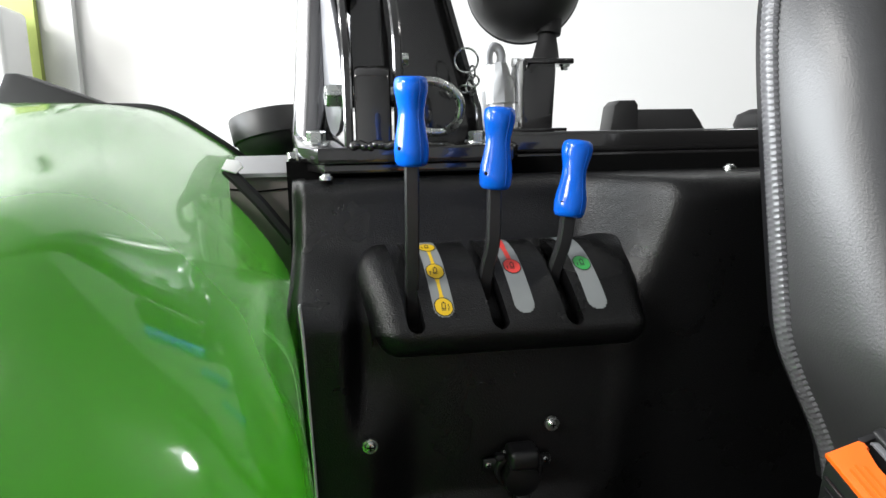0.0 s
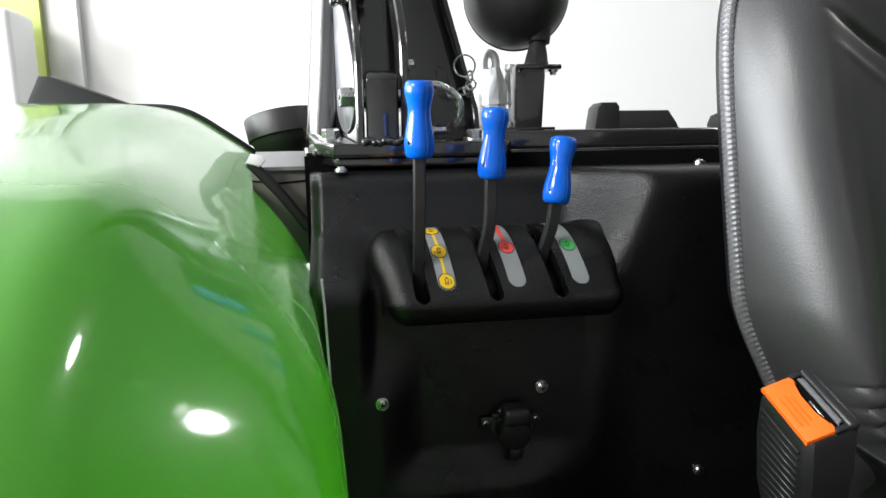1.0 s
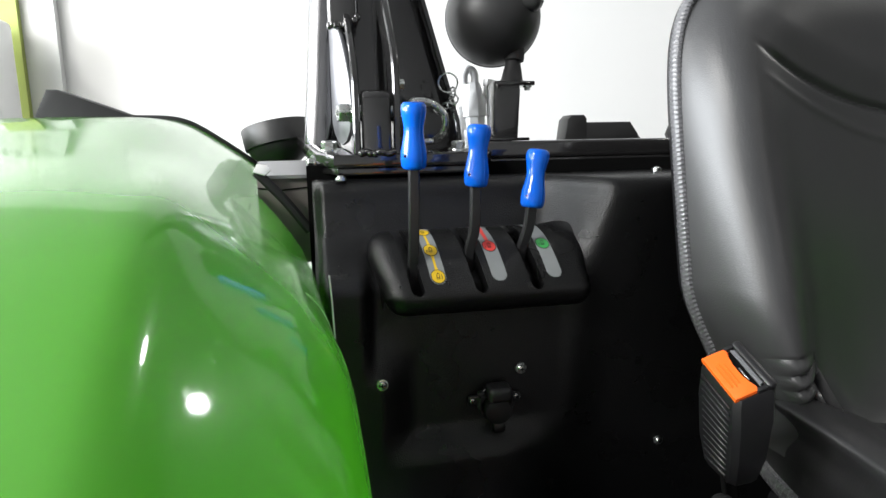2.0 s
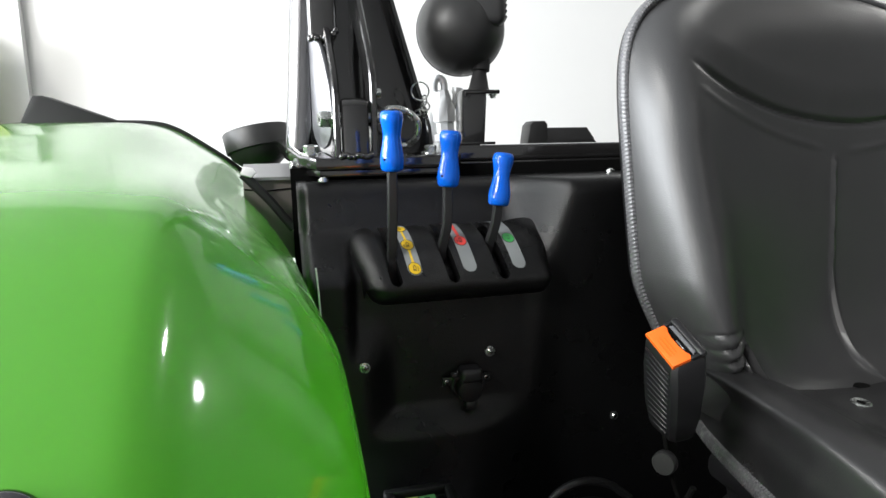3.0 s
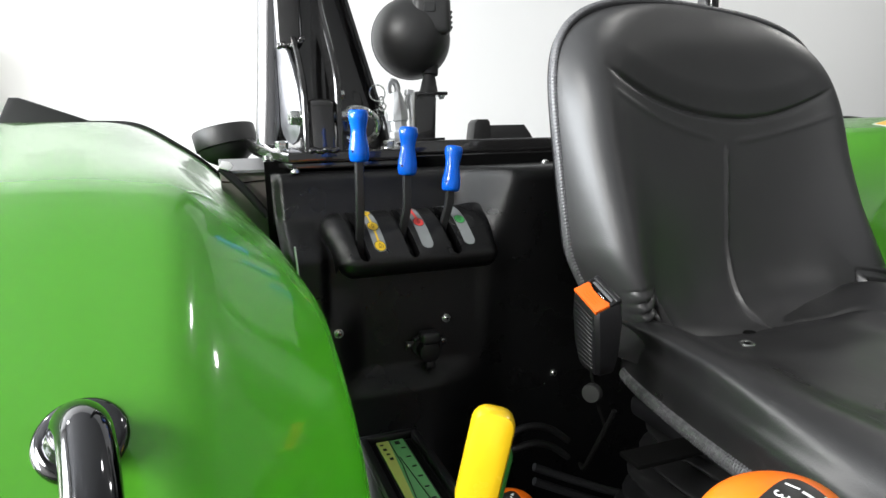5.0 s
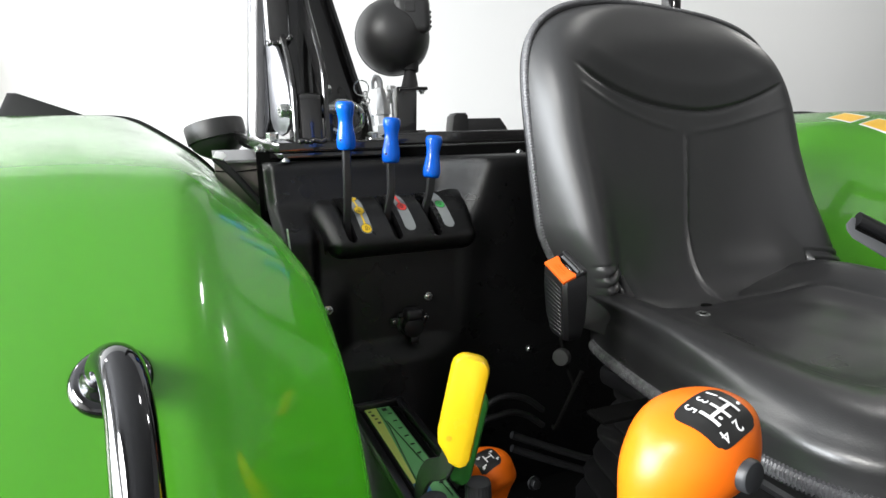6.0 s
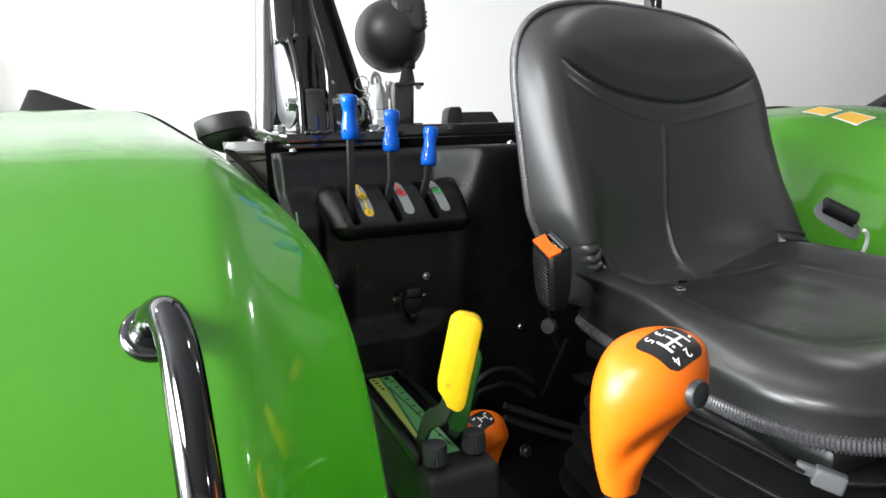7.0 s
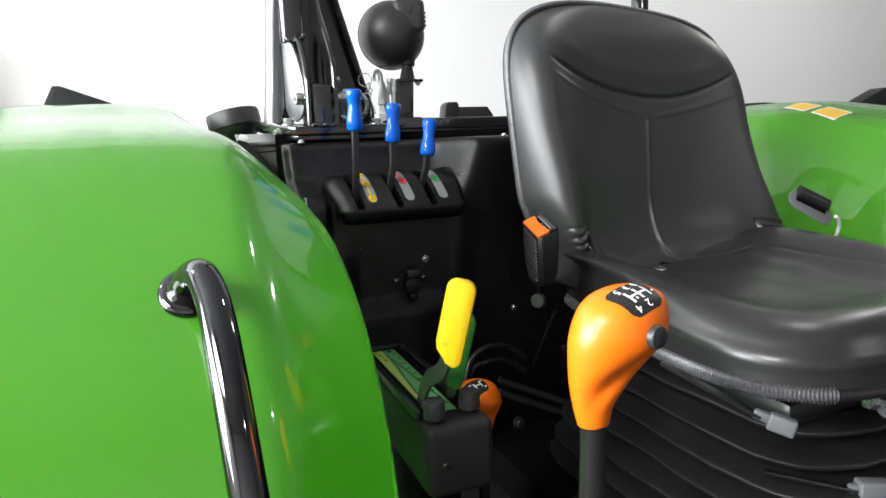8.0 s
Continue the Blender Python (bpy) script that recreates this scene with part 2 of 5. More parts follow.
def sweep(bm, path, section, hint=(0, 0, 1), closed=False, caps=True, scale=None):
    """Carries a closed (u, v) section along the path; scale(k) sizes it from start to end."""
    path = [Vector(p) for p in path]
    n = len(path)
    rows, side = [], None
    for i, p in enumerate(path):
        a = path[i - 1] if i or closed else path[0]
        b = path[(i + 1) % n] if i < n - 1 or closed else path[-1]
        t = (b - a).normalized()
        if side is None:
            h = Vector(hint)
            side = h.cross(t).normalized()
        side = (side - t * side.dot(t)).normalized()
        up = t.cross(side)
        k = scale(i / (n - 1)) if scale else 1.0
        rows.append([bm.verts.new(p + side * (u * k) + up * (v * k)) for u, v in section])
    quads(bm, rows, close_u=True, close_v=closed)
    if caps and not closed:
        bm.faces.new(rows[0])
        bm.faces.new(list(reversed(rows[-1])))
    return bm


def ring(r, n=14):
    return [(r * math.cos(k * math.tau / n), r * math.sin(k * math.tau / n)) for k in range(n)]


def oblong(w, h, bevel):
    """A rectangle with cut corners, as a section."""
    a, b = w / 2, h / 2
    c = bevel
    return [(a - c, -b), (a, -b + c), (a, b - c), (a - c, b), (-a + c, b), (-a, b - c), (-a, -b + c), (-a + c, -b)]


def prism(bm, outline, thick, m, bevel=0.0):
    """A plate of that outline (u, v) and thickness, set by m (u, v, thickness along its z)."""
    low = [bm.verts.new(m @ Vector((u, v, -thick / 2))) for u, v in outline]
    high = [bm.verts.new(m @ Vector((u, v, thick / 2))) for u, v in outline]
    n = len(outline)
    faces = [bm.faces.new(low), bm.faces.new(list(reversed(high)))]
    for i in range(n):
        faces.append(bm.faces.new((low[i], low[(i + 1) % n], high[(i + 1) % n], high[i])))
    if bevel:
        rim = list(faces[0].edges) + list(faces[1].edges)
        bmesh.ops.bevel(bm, geom=rim, offset=bevel, segments=2, profile=0.5, affect="EDGES", clamp_overlap=True)
    return bm


def axes(at, u, v):
    """A pose whose first two axes run along u and v."""
    u = Vector(u).normalized()
    v = Vector(v)
    v = (v - u * v.dot(u)).normalized()
    m = Matrix((u, v, u.cross(v))).transposed().to_4x4()
    m.translation = at
    return m


def screw(name, at, axis, r=0.007, label="zinc cross-head screw with washer", parent=None, hexed=False, metal=None):
    bm = bmesh.new()
    lathe(bm, [(0, -0.002), (r, -0.002), (r, 0.0008), (r * 0.97, 0.0014), (r * 0.72, 0.0016)], at, axis, 20)
    if hexed:
        lathe(bm, [(r * 0.72, 0.0), (r * 0.72, r * 0.75), (r * 0.62, r * 0.86), (0, r * 0.86)], at, axis, 6)
        head = None
    else:
        lathe(bm, [(r * 0.72, 0.0), (r * 0.70, r * 0.3), (r * 0.5, r * 0.55), (r * 0.2, r * 0.65), (0, r * 0.65)], at, axis, 16)
    ob = part(name, bm, metal or M_ZINC, parent, label if parent is not None else "", angle=30)
    if not hexed:
        bm = bmesh.new()
        m = Matrix.Translation(Vector(at) + Vector(axis).normalized() * r * 0.63) @ frame_along(axis)
        for w, h in ((r * 0.8, r * 0.18), (r * 0.18, r * 0.8)):
            box(bm, m.translation, (w, h, r * 0.12), turn=m.to_3x3().to_4x4())
        part("cross_recess", bm, M_DARK, ob, smooth=False)
    if parent is None:
        tagged(ob, label, "screw")
    return ob


def lettering(body, size, m, material, parent, thick=0.0002, name="lettering"):
    cu = bpy.data.curves.new("text", "FONT")
    cu.body, cu.size, cu.align_x, cu.align_y, cu.extrude = body, size, "CENTER", "CENTER", thick
    tmp = new("text", cu)
    data = bpy.data.meshes.new_from_object(tmp.evaluated_get(bpy.context.evaluated_depsgraph_get()))
    bpy.data.objects.remove(tmp)
    bm = bmesh.new()
    bm.from_mesh(data)
    bpy.data.meshes.remove(data)
    bmesh.ops.transform(bm, matrix=m, verts=bm.verts)
    return part(name, bm, material, parent, smooth=False)

# ---- the room ----


def slab(name, x0, x1, y0, y1, z0, z1, material, label):
    bm = bmesh.new()
    box(bm, ((x0 + x1) / 2, (y0 + y1) / 2, (z0 + z1) / 2), (x1 - x0, y1 - y0, z1 - z0))
    return tagged(part(name, bm, material, smooth=False), label, name.split("_")[0], kind="structure")


ROOM_H = 3.6
slab("floor", -4.2, 5.6, -4.2, 2.6, -0.1, 0.0, M_FLOOR, "smooth grey showroom floor")
slab("ceiling", -4.2, 5.6, -4.2, 2.6, ROOM_H, ROOM_H + 0.1, M_CEIL, "plain white showroom ceiling")
slab("wall_north", -4.0, 5.4, 2.4, 2.6, 0.0, ROOM_H + 0.05, M_WALL, "white papered showroom wall behind the tractor")
slab("wall_south", -4.0, 5.4, -4.2, -4.0, 0.0, ROOM_H + 0.05, M_GREYWALL, "plain grey showroom wall")
slab("wall_west_south", -4.2, -4.0, -4.2, -1.1, 0.0, ROOM_H + 0.05, M_WALL, "white papered showroom wall")
slab("wall_west_north", -4.2, -4.0, 1.9, 2.6, 0.0, ROOM_H + 0.05, M_WALL, "white papered showroom wall")
slab("wall_west_sill", -4.2, -4.0, -1.1, 1.9, 0.0, 1.0, M_WALL, "white papered showroom wall under the window")
slab("wall_west_head", -4.2, -4.0, -1.1, 1.9, 2.7, ROOM_H + 0.05, M_WALL, "white papered showroom wall over the window")
# unseen window frame, added around the side fill
win = tagged(thing("unseen_window", (-4.1, 0.4, 1.0), "wide white-framed window in three lights, added unseen to carry the side fill", "window"), kind="structure")
for wy in (-1.075, -0.1, 0.9, 1.875):
    bm = bmesh.new()
    box(bm, (-4.12, wy, 1.85), (0.06, 0.05, 1.70), 0.004)
    part("window_frame", bm, M_TRIM, win)
for wz in (1.025, 2.675):
    bm = bmesh.new()
    box(bm, (-4.12, 0.4, wz), (0.06, 3.0, 0.05), 0.004)
    part("window_rail", bm, M_TRIM, win)
# shades for all discs, the two added fills included
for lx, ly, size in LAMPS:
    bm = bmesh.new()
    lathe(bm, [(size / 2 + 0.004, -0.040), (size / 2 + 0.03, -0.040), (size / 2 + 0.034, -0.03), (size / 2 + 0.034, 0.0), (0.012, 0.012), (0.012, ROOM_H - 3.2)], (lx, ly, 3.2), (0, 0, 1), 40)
    tagged(part("ceiling_or_fill_ring", bm, M_TRIM), "white shade and rod of a round hanging lamp, two of three added for fill", "ceiling lamp", kind="structure")
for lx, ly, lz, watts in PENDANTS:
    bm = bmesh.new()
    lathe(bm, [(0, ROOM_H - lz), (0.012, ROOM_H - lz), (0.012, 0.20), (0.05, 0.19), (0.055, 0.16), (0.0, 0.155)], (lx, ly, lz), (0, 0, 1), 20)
    tagged(part("pendant_or_fill_cap", bm, M_TRIM), "white cord and cap of a bare pendant bulb, the left one added as wall fill", "pendant lamp", kind="structure")
slab("wall_east", 5.4, 5.6, -4.2, 2.6, 0.0, ROOM_H + 0.05, M_SIDEWALL, "plain grey showroom wall")
slab("trim", -1.14, -0.868, 2.365, 2.4, 0.0, 2.06, M_TRIM, "white upright casing on the wall")
slab("trim", -1.100, -0.975, 2.34, 2.365, 0.0, 2.06, M_OLIVE, "olive green upright strip on the wall")
bm = bmesh.new()
box(bm, (-1.055, 2.20, 0.92), (0.17, 0.17, 1.84), 0.02, 3)
tagged(part("cabinet", bm, M_TRIM), "white upright appliance with rounded edges by the wall", "cabinet")

sign = thing("wall_sign", (-1.40, 2.39, 2.075), "pale wall sign with wide grey raised letters", "sign")
bm = bmesh.new()
box(bm, (-1.40, 2.378, 2.145), (1.00, 0.03, 0.14), 0.004)
part("board", bm, M_SIGN, sign)
lettering("URE", 0.085, axes((-1.125, 2.362, 2.125), (1, 0, 0), (0, 0, 1)) @ Matrix.Diagonal((2.1, 1.0, 1.0, 1.0)), M_LETTER, sign, 0.001)
for k in range(4):
    bm = bmesh.new()
    box(bm, (-1.38 - 0.13 * k, 2.361, 2.125), (0.10, 0.004, 0.058), 0.001)
    part("lettering_bar", bm, M_LETTER, sign)
bm = bmesh.new()
box(bm, (-1.03, 2.361, 2.172), (0.17, 0.004, 0.010), 0.001)
part("lettering_bar", bm, M_LETTER, sign)

# ---- tractor body ----
CX = 0.643           # middle of the tractor
body = thing("tractor_body", (CX, 0.3, 0.0), "tractor chassis and footwell, their shadow put into near-black colour", "tractor")
# axle housing and gearbox take the footwell's shade as their colour
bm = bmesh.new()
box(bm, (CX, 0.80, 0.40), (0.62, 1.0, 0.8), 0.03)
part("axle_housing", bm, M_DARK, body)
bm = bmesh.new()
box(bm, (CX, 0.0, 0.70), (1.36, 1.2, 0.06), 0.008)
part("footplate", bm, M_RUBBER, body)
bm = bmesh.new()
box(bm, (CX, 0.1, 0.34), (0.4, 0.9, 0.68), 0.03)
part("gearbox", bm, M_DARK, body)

# ---- fenders ----
FENDER_PROFILE = [(0.90, 1.456), (0.70, 1.4485), (0.52, 1.4180), (0.40, 1.3950), (0.335, 1.3775), (0.285, 1.3535), (0.25, 1.3300), (0.20, 1.2900), (0.150, 1.2425), (0.085, 1.165),
                  (0.040, 1.085), (0.012, 1.00), (-0.006, 0.90), (-0.018, 0.76)]
FRONT_SECTION = [(-0.50, 0.02), (-0.40, 0.003), (-0.25, 0.0), (-0.110, 0.0), (-0.093, 0.0022), (-0.077, 0.0108), (-0.058, 0.029), (-0.02, 0.068),
                 (0.012, 0.100), (0.035, 0.124), (0.044, 0.16), (0.045, 0.32)]
REAR_SECTION = [(-0.50, 0.02), (-0.40, 0.003), (-0.30, 0.0), (-0.205, 0.0008), (-0.184, 0.004), (-0.164, 0.0135), (-0.130, 0.037), (-0.090, 0.066),
                (-0.055, 0.102), (-0.020, 0.155), (-0.004, 0.22), (0.0, 0.36)]
FAR_SECTION = [(-0.50, 0.02), (-0.40, 0.004), (-0.30, 0.0), (-0.20, 0.004), (-0.12, 0.017), (-0.08, 0.026), (-0.04, 0.036), (-0.010, 0.046),
               (0.015, 0.061), (0.037, 0.081), (0.058, 0.107), (0.078, 0.139), (0.100, 0.180), (0.185, 0.36)]


def fender_point(k, j, prof, front, rear):
    """k along the arch from the rear, j across from the outer edge to the foot of the inner wall."""
    n = len(prof) - 1
    a, b = prof[max(0, k - 1)], prof[min(n, k + 1)]
    t = Vector((b[0] - a[0], b[1] - a[1])).normalized()
    inward = Vector((-t[1], t[0]))
    if inward[1] > 0:
        inward = -inward
    w = S(prof[k][0], 0.25, 0.75)
    x = front[j][0] * (1 - w) + rear[j][0] * w
    d = front[j][1] * (1 - w) + rear[j][1] * w
    return Vector((x, prof[k][0] + inward[0] * d, prof[k][1] + inward[1] * d))


def even(points, n, soft):
    """n points at equal steps along a smoothed run of the given ones; soft: metres of smoothing."""
    p = np.array([(q[0], q[1]) for q in spline([(u, v, 0) for u, v in points], 12)])
    arc = np.concatenate(([0.0], np.cumsum(np.hypot(*np.diff(p, axis=0).T))))
    at = np.linspace(0.0, arc[-1], 400)
    run = np.stack([np.interp(at, arc, p[:, 0]), np.interp(at, arc, p[:, 1])], axis=1)
    reach = 60
    kern = np.exp(-0.5 * ((np.arange(-reach, reach + 1) * arc[-1] / 399) / soft) ** 2)
    kern /= kern.sum()
    head = 2 * run[0] - run[reach:0:-1]
    tail = 2 * run[-1] - run[-2:-reach - 2:-1]
    wide = np.concatenate((head, run, tail))
    run = np.stack([np.convolve(wide[:, c], kern, "valid") for c in (0, 1)], axis=1)
    pick = np.linspace(0, 399, n)
    return [(float(np.interp(k, range(400), run[:, 0])), float(np.interp(k, range(400), run[:, 1]))) for k in pick]


def fender_shell(side):
    prof = even(FENDER_PROFILE, 120, 0.014)
    front = even(FRONT_SECTION, 100, 0.008)
    rear = even(REAR_SECTION, 100, 0.015)
    if side > 0:
        front = rear = even(FAR_SECTION, 100, 0.012)
    bm = bmesh.new()
    rows = []
    for k in range(len(prof)):
        row = []
        for j in range(len(front)):
            p = fender_point(k, j, prof, front, rear)
            p.x -= 0.0125 * S(p.y, 0.23, 0.41) * (1 - S(p.y, 0.48, 0.66)) * S(p.x, -0.012, 0.038)
            if side > 0:
                p.x = 2 * CX - p.x
                p.z += 0.008 - 0.16 * max(0.0, p.x - 1.38)
            row.append(bm.verts.new(p))
        rows.append(row)
    quads(bm, rows)
    edge = [(r[0].co.copy(), r[-1].co.copy()) for r in rows]
    rim = [v.co.copy() for v in rows[0]]
    bmesh.ops.solidify(bm, geom=bm.faces[:], thickness=0.004)
    return bm, rim, edge


def fender(side, label):
    fd = thing("fender", (CX + side * 0.85, 0.4, 0.72), label, "fender", "tractor fenders")
    bm, rim, edge = fender_shell(side)
    part("shell", bm, M_GREEN, fd, "glossy green painted sheet", angle=60)
    bm = bmesh.new()
    sweep(bm, [p + Vector((0, 0.004, 0.001)) for p in rim[:72]], oblong(0.012, 0.009, 0.003))
    part("edge_trim", bm, M_RUBBER, fd, "black rubber edge strip")
    return fd


fender_l = fender(-1, "glossy light green tractor fender with black rubber edge")
fender_r = fender(1, "glossy light green tractor fender with amber warning labels")

# amber labels on the far fender
shell_tree = tree_of([o for o in fender_r.children if o.name.startswith("shell")][0])
for lx, ly in ((1.341, 0.687), (1.321, 0.592)):
    m = axes((lx, ly, 1.45), (-0.24, -0.97, 0.0), (0.97, -0.24, 0.0))
    lab = None
    for w, h, off, mat, nm in ((0.0385, 0.0255, 0.0006, M_WHITE, "label_border"), (0.0350, 0.0212, 0.0011, M_WARN, "label_face")):
        bm = bmesh.new()
        quads(bm, [[bm.verts.new(onto(shell_tree, m, w * (j / 4 - 1), h * (i / 4 - 1), off)) for j in range(9)] for i in range(9)])
        lab = part(nm, bm, mat, lab or fender_r, "white and amber warning label" if lab is None else "")

# rubber flap between the fender and the rear panel
bm = bmesh.new()
flap_path = spline([(-0.058, 0.645, 1.382), (-0.050, 0.644, 1.374), (-0.039, 0.643, 1.362), (-0.026, 0.642, 1.347), (-0.011, 0.640, 1.327), (0.001, 0.638, 1.311)], 6)
sweep(bm, flap_path, oblong(0.007, 0.0115, 0.003), hint=(0.8, 0, 0.6))
tagged(part("rubber_flap", bm, M_RUBBER), "black rubber sealing flap beside the green fender", "flap")
mb = thing("mounting_bracket", (-0.026, 0.70, 1.30), "dark primed steel bracket with bent lip beside the fender", "bracket")
bm = bmesh.new()
box(bm, (-0.023, 0.662, 1.322), (0.072, 0.005, 0.106), 0.0015)
part("web", bm, M_BROWNED, mb)
bm = bmesh.new()
prism(bm, [(0.0, 0.0), (0.055, 0.016), (0.055, 0.012), (0.0, -0.004)], 0.066, axes((-0.027, 0.654, 1.377), (0, 1, 0), (0, 0, 1)), 0.0008)
part("lip", bm, M_TONGUE, mb, "worn grey bent lip")
# dark strip that paints the shade along the bend
bm = bmesh.new()
sweep(bm, [(-0.058, 0.6585, 1.362), (-0.03, 0.6585, 1.359), (0.004, 0.6585, 1.362)], oblong(0.0016, 0.0016, 0.0004), hint=(0, 1, 0))
part("crease", bm, M_DARK, mb)

bm = bmesh.new()
prism(bm, [(-0.010, -0.006), (0.004, -0.007), (0.009, 0.001), (0.004, 0.007), (-0.007, 0.006)], 0.003, axes((-0.050, 0.640, 1.3845), (0.80, 0.1, -0.2), (0.2, 0.5, 0.8)), 0.0012)
part("corner_tab", bm, M_SILVER, mb, "pale bent corner tab")
# glint along the sheet edge, painted as a white strip
bm = bmesh.new()
sweep(bm, [(0.0193, 0.4835, 1.287), (0.0207, 0.4830, 1.262), (0.0235, 0.4825, 1.158), (0.0250, 0.4825, 1.06)], oblong(0.0017, 0.0085, 0.0005), hint=(0, 1, 0))
part("edge_strip", bm, M_SILVER, mb, "thin sheet edge along the panel, its glint painted white")

# grab handle on the fender
def grab_handle():
    hd = thing("grab_handle", (-0.162, 0.14, 1.236), "dark chrome tubular grab handle on the green fender", "handle")
    bm = bmesh.new()
    out = Vector((0, -0.70, 0.71)).normalized()
    base = Vector((-0.1515, 0.140, 1.229))
    lathe(bm, [(0, -0.004), (0.0265, -0.004), (0.0275, 0.0), (0.0272, 0.003), (0.0255, 0.0058), (0.0225, 0.0072), (0.0195, 0.0076), (0.0185, 0.0100), (0.0165, 0.0120), (0.0145, 0.0165)], base, out, 40)
    part("base_flange", bm, M_CHROME, hd)
    pts = [base + out * 0.004, base + out * 0.016, (-0.1455, 0.113, 1.250), (-0.1385, 0.092, 1.251), (-0.1325, 0.065, 1.235), (-0.1295, 0.039, 1.210), (-0.127, 0.012, 1.175),
           (-0.1245, -0.012, 1.133), (-0.1215, -0.032, 1.083), (-0.116, -0.052, 1.01), (-0.113, -0.068, 0.92)]
    bm = bmesh.new()
    sweep(bm, spline(pts, 8), ring(0.0145, 24), hint=(1, 0, 0))
    part("tube", bm, M_CHROME, hd)
    return hd


grab_handle()

# tail piece behind the fender
bm = bmesh.new()
m = axes((-0.315, 0.915, 1.455), (1, 0, 0), (0, 0, 1))
prism(bm, [(-0.075, -0.01), (0.07, -0.01), (0.06, 0.006), (-0.035, 0.043), (-0.048, 0.043)], 0.05, m, 0.003)
tagged(part("lamp_guard", bm, M_RUBBER), "black wedge-shaped guard at the rear of the fender", "guard")
bm = bmesh.new()
m = axes((1.825, 0.84, 1.44), (-1, 0, 0), (0, 0, 1))
prism(bm, [(-0.075, -0.01), (0.07, -0.01), (0.06, 0.006), (-0.035, 0.043), (-0.048, 0.043)], 0.05, m, 0.003)
tagged(part("lamp_guard", bm, M_RUBBER), "black wedge-shaped guard at the rear of the fender", "guard")
for fd, sx in ((fender_l, -0.315), (fender_r, 2 * CX + 0.315)):
    bm = bmesh.new()
    box(bm, (sx, 0.925, 1.06), (0.08, 0.04, 0.71), 0.004)
    part("stay", bm, M_DARK, fd)

# round black lamp body behind
def round_lamp(at, label):
    ob = thing("tail_lamp", at, label, "lamp")
    ax = Vector((-0.18, 0.15, 0.97)).normalized()
    bm = bmesh.new()
    lathe(bm, [(0, -0.045), (0.016, -0.045), (0.024, -0.040), (0.038, -0.030), (0.047, -0.020), (0.050, -0.012), (0.0535, -0.011), (0.0540, 0.018), (0.0525, 0.021), (0.0485, 0.0215), (0.047, 0.016), (0, 0.014)], at, ax, 40)
    part("housing", bm, M_LAMPBLACK, ob)
    bm = bmesh.new()
    sweep(bm, spline([Vector(at) - ax * 0.04, Vector(at) + Vector((0.02, -0.02, -0.07)), Vector(at) + Vector((0.03, -0.1, -0.1))], 6), ring(0.008, 10), hint=(1, 0, 0))
    part("stem", bm, M_RUBBER, ob)
    return ob


round_lamp((-0.045, 0.90, 1.423), "round black lamp housing tilted behind the fender")

# ---- rear panel ----


def ramp(v, a, b, soft):
    """From 0 at a to 1 at b in a straight slope with rounded ends."""
    def up(q):
        return soft * (max(q / soft, 0.0) + math.log1p(math.exp(-abs(q / soft))))
    return (up(v - a) - up(v - b)) / (b - a)


def panel_depth(x, z):
    """Front plane, the shallow bay under the console, the deep bay behind the levers with its slanting right wall."""
    right = S(x, 0.18, 0.33)
    front = 0.487 + right * (0.008 + (1.37 - z) * 0.10)
    beside = S(z, 1.160, 1.228)
    low = (S(x, 0.048, 0.064) * beside + S(x, 0.062, 0.108) * (1 - beside)) * (1 - S(x, 0.262, 0.297)) * S(z, 1.076, 1.114)
    wall = ramp(x - 0.24 * (z - 1.300), 0.256, 0.303, 0.0045)
    up = (1 - wall) * S(z, 1.262, 1.318)
    back = 0.566 + S(z, 1.30, 1.36) * 0.020
    y = front + low * (0.510 - front)
    y += up * (back - y)
    y += (1 - S(x, 0.006, 0.018)) * 0.02
    return y


def panel_mesh():
    bm = bmesh.new()
    xs = [0.006 + 0.016 * k / 8 for k in range(8)] + [0.022 + (0.345 - 0.022) * k / 100 for k in range(101)] + [0.345 + 0.575 * (k / 24) for k in range(1, 25)]
    zs = [0.72 + (1.06 - 0.72) * k / 14 for k in range(14)] + [1.06 + 0.294 * k / 110 for k in range(111)]
    rows = [[bm.verts.new((x, panel_depth(x, z), z)) for x in xs] for z in zs]
    for k in range(1, 7):
        a = k / 6 * math.pi / 2
        rows.append([bm.verts.new((x, panel_depth(x, 1.354) + 0.018 * (1 - math.cos(a)), 1.354 + 0.018 * math.sin(a))) for x in xs])
    rows.append([bm.verts.new((x, 0.618, 1.3725)) for x in xs])
    rows.append([bm.verts.new((x, 0.622, 1.30)) for x in xs])
    return quads(bm, rows)


panel = thing("rear_bulkhead", (0.4, 0.55, 0.72), "black grained plastic rear panel with recessed lever bay", "panel", kind="structure")
part("moulding", panel_mesh(), M_PLASTIC, panel)
# added near-black sheet for the unlit hollow behind the moulding
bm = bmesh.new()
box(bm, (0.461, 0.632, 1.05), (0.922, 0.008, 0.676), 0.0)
part("shade_backing", bm, M_DARK, panel, smooth=False)
PROF = [(p[0], p[1]) for p in spline([(y, z, 0) for y, z in ((0.592, 1.308), (0.576, 1.3145), (0.550, 1.317), (0.524, 1.3085), (0.502, 1.2915), (0.486, 1.274),
        (0.4770, 1.2620), (0.4785, 1.2515), (0.486, 1.2425), (0.499, 1.2370), (0.516, 1.2350))], 24)]
ARC = [0.0]
for q0, q1 in zip(PROF, PROF[1:]):
    ARC.append(ARC[-1] + math.dist(q0, q1))


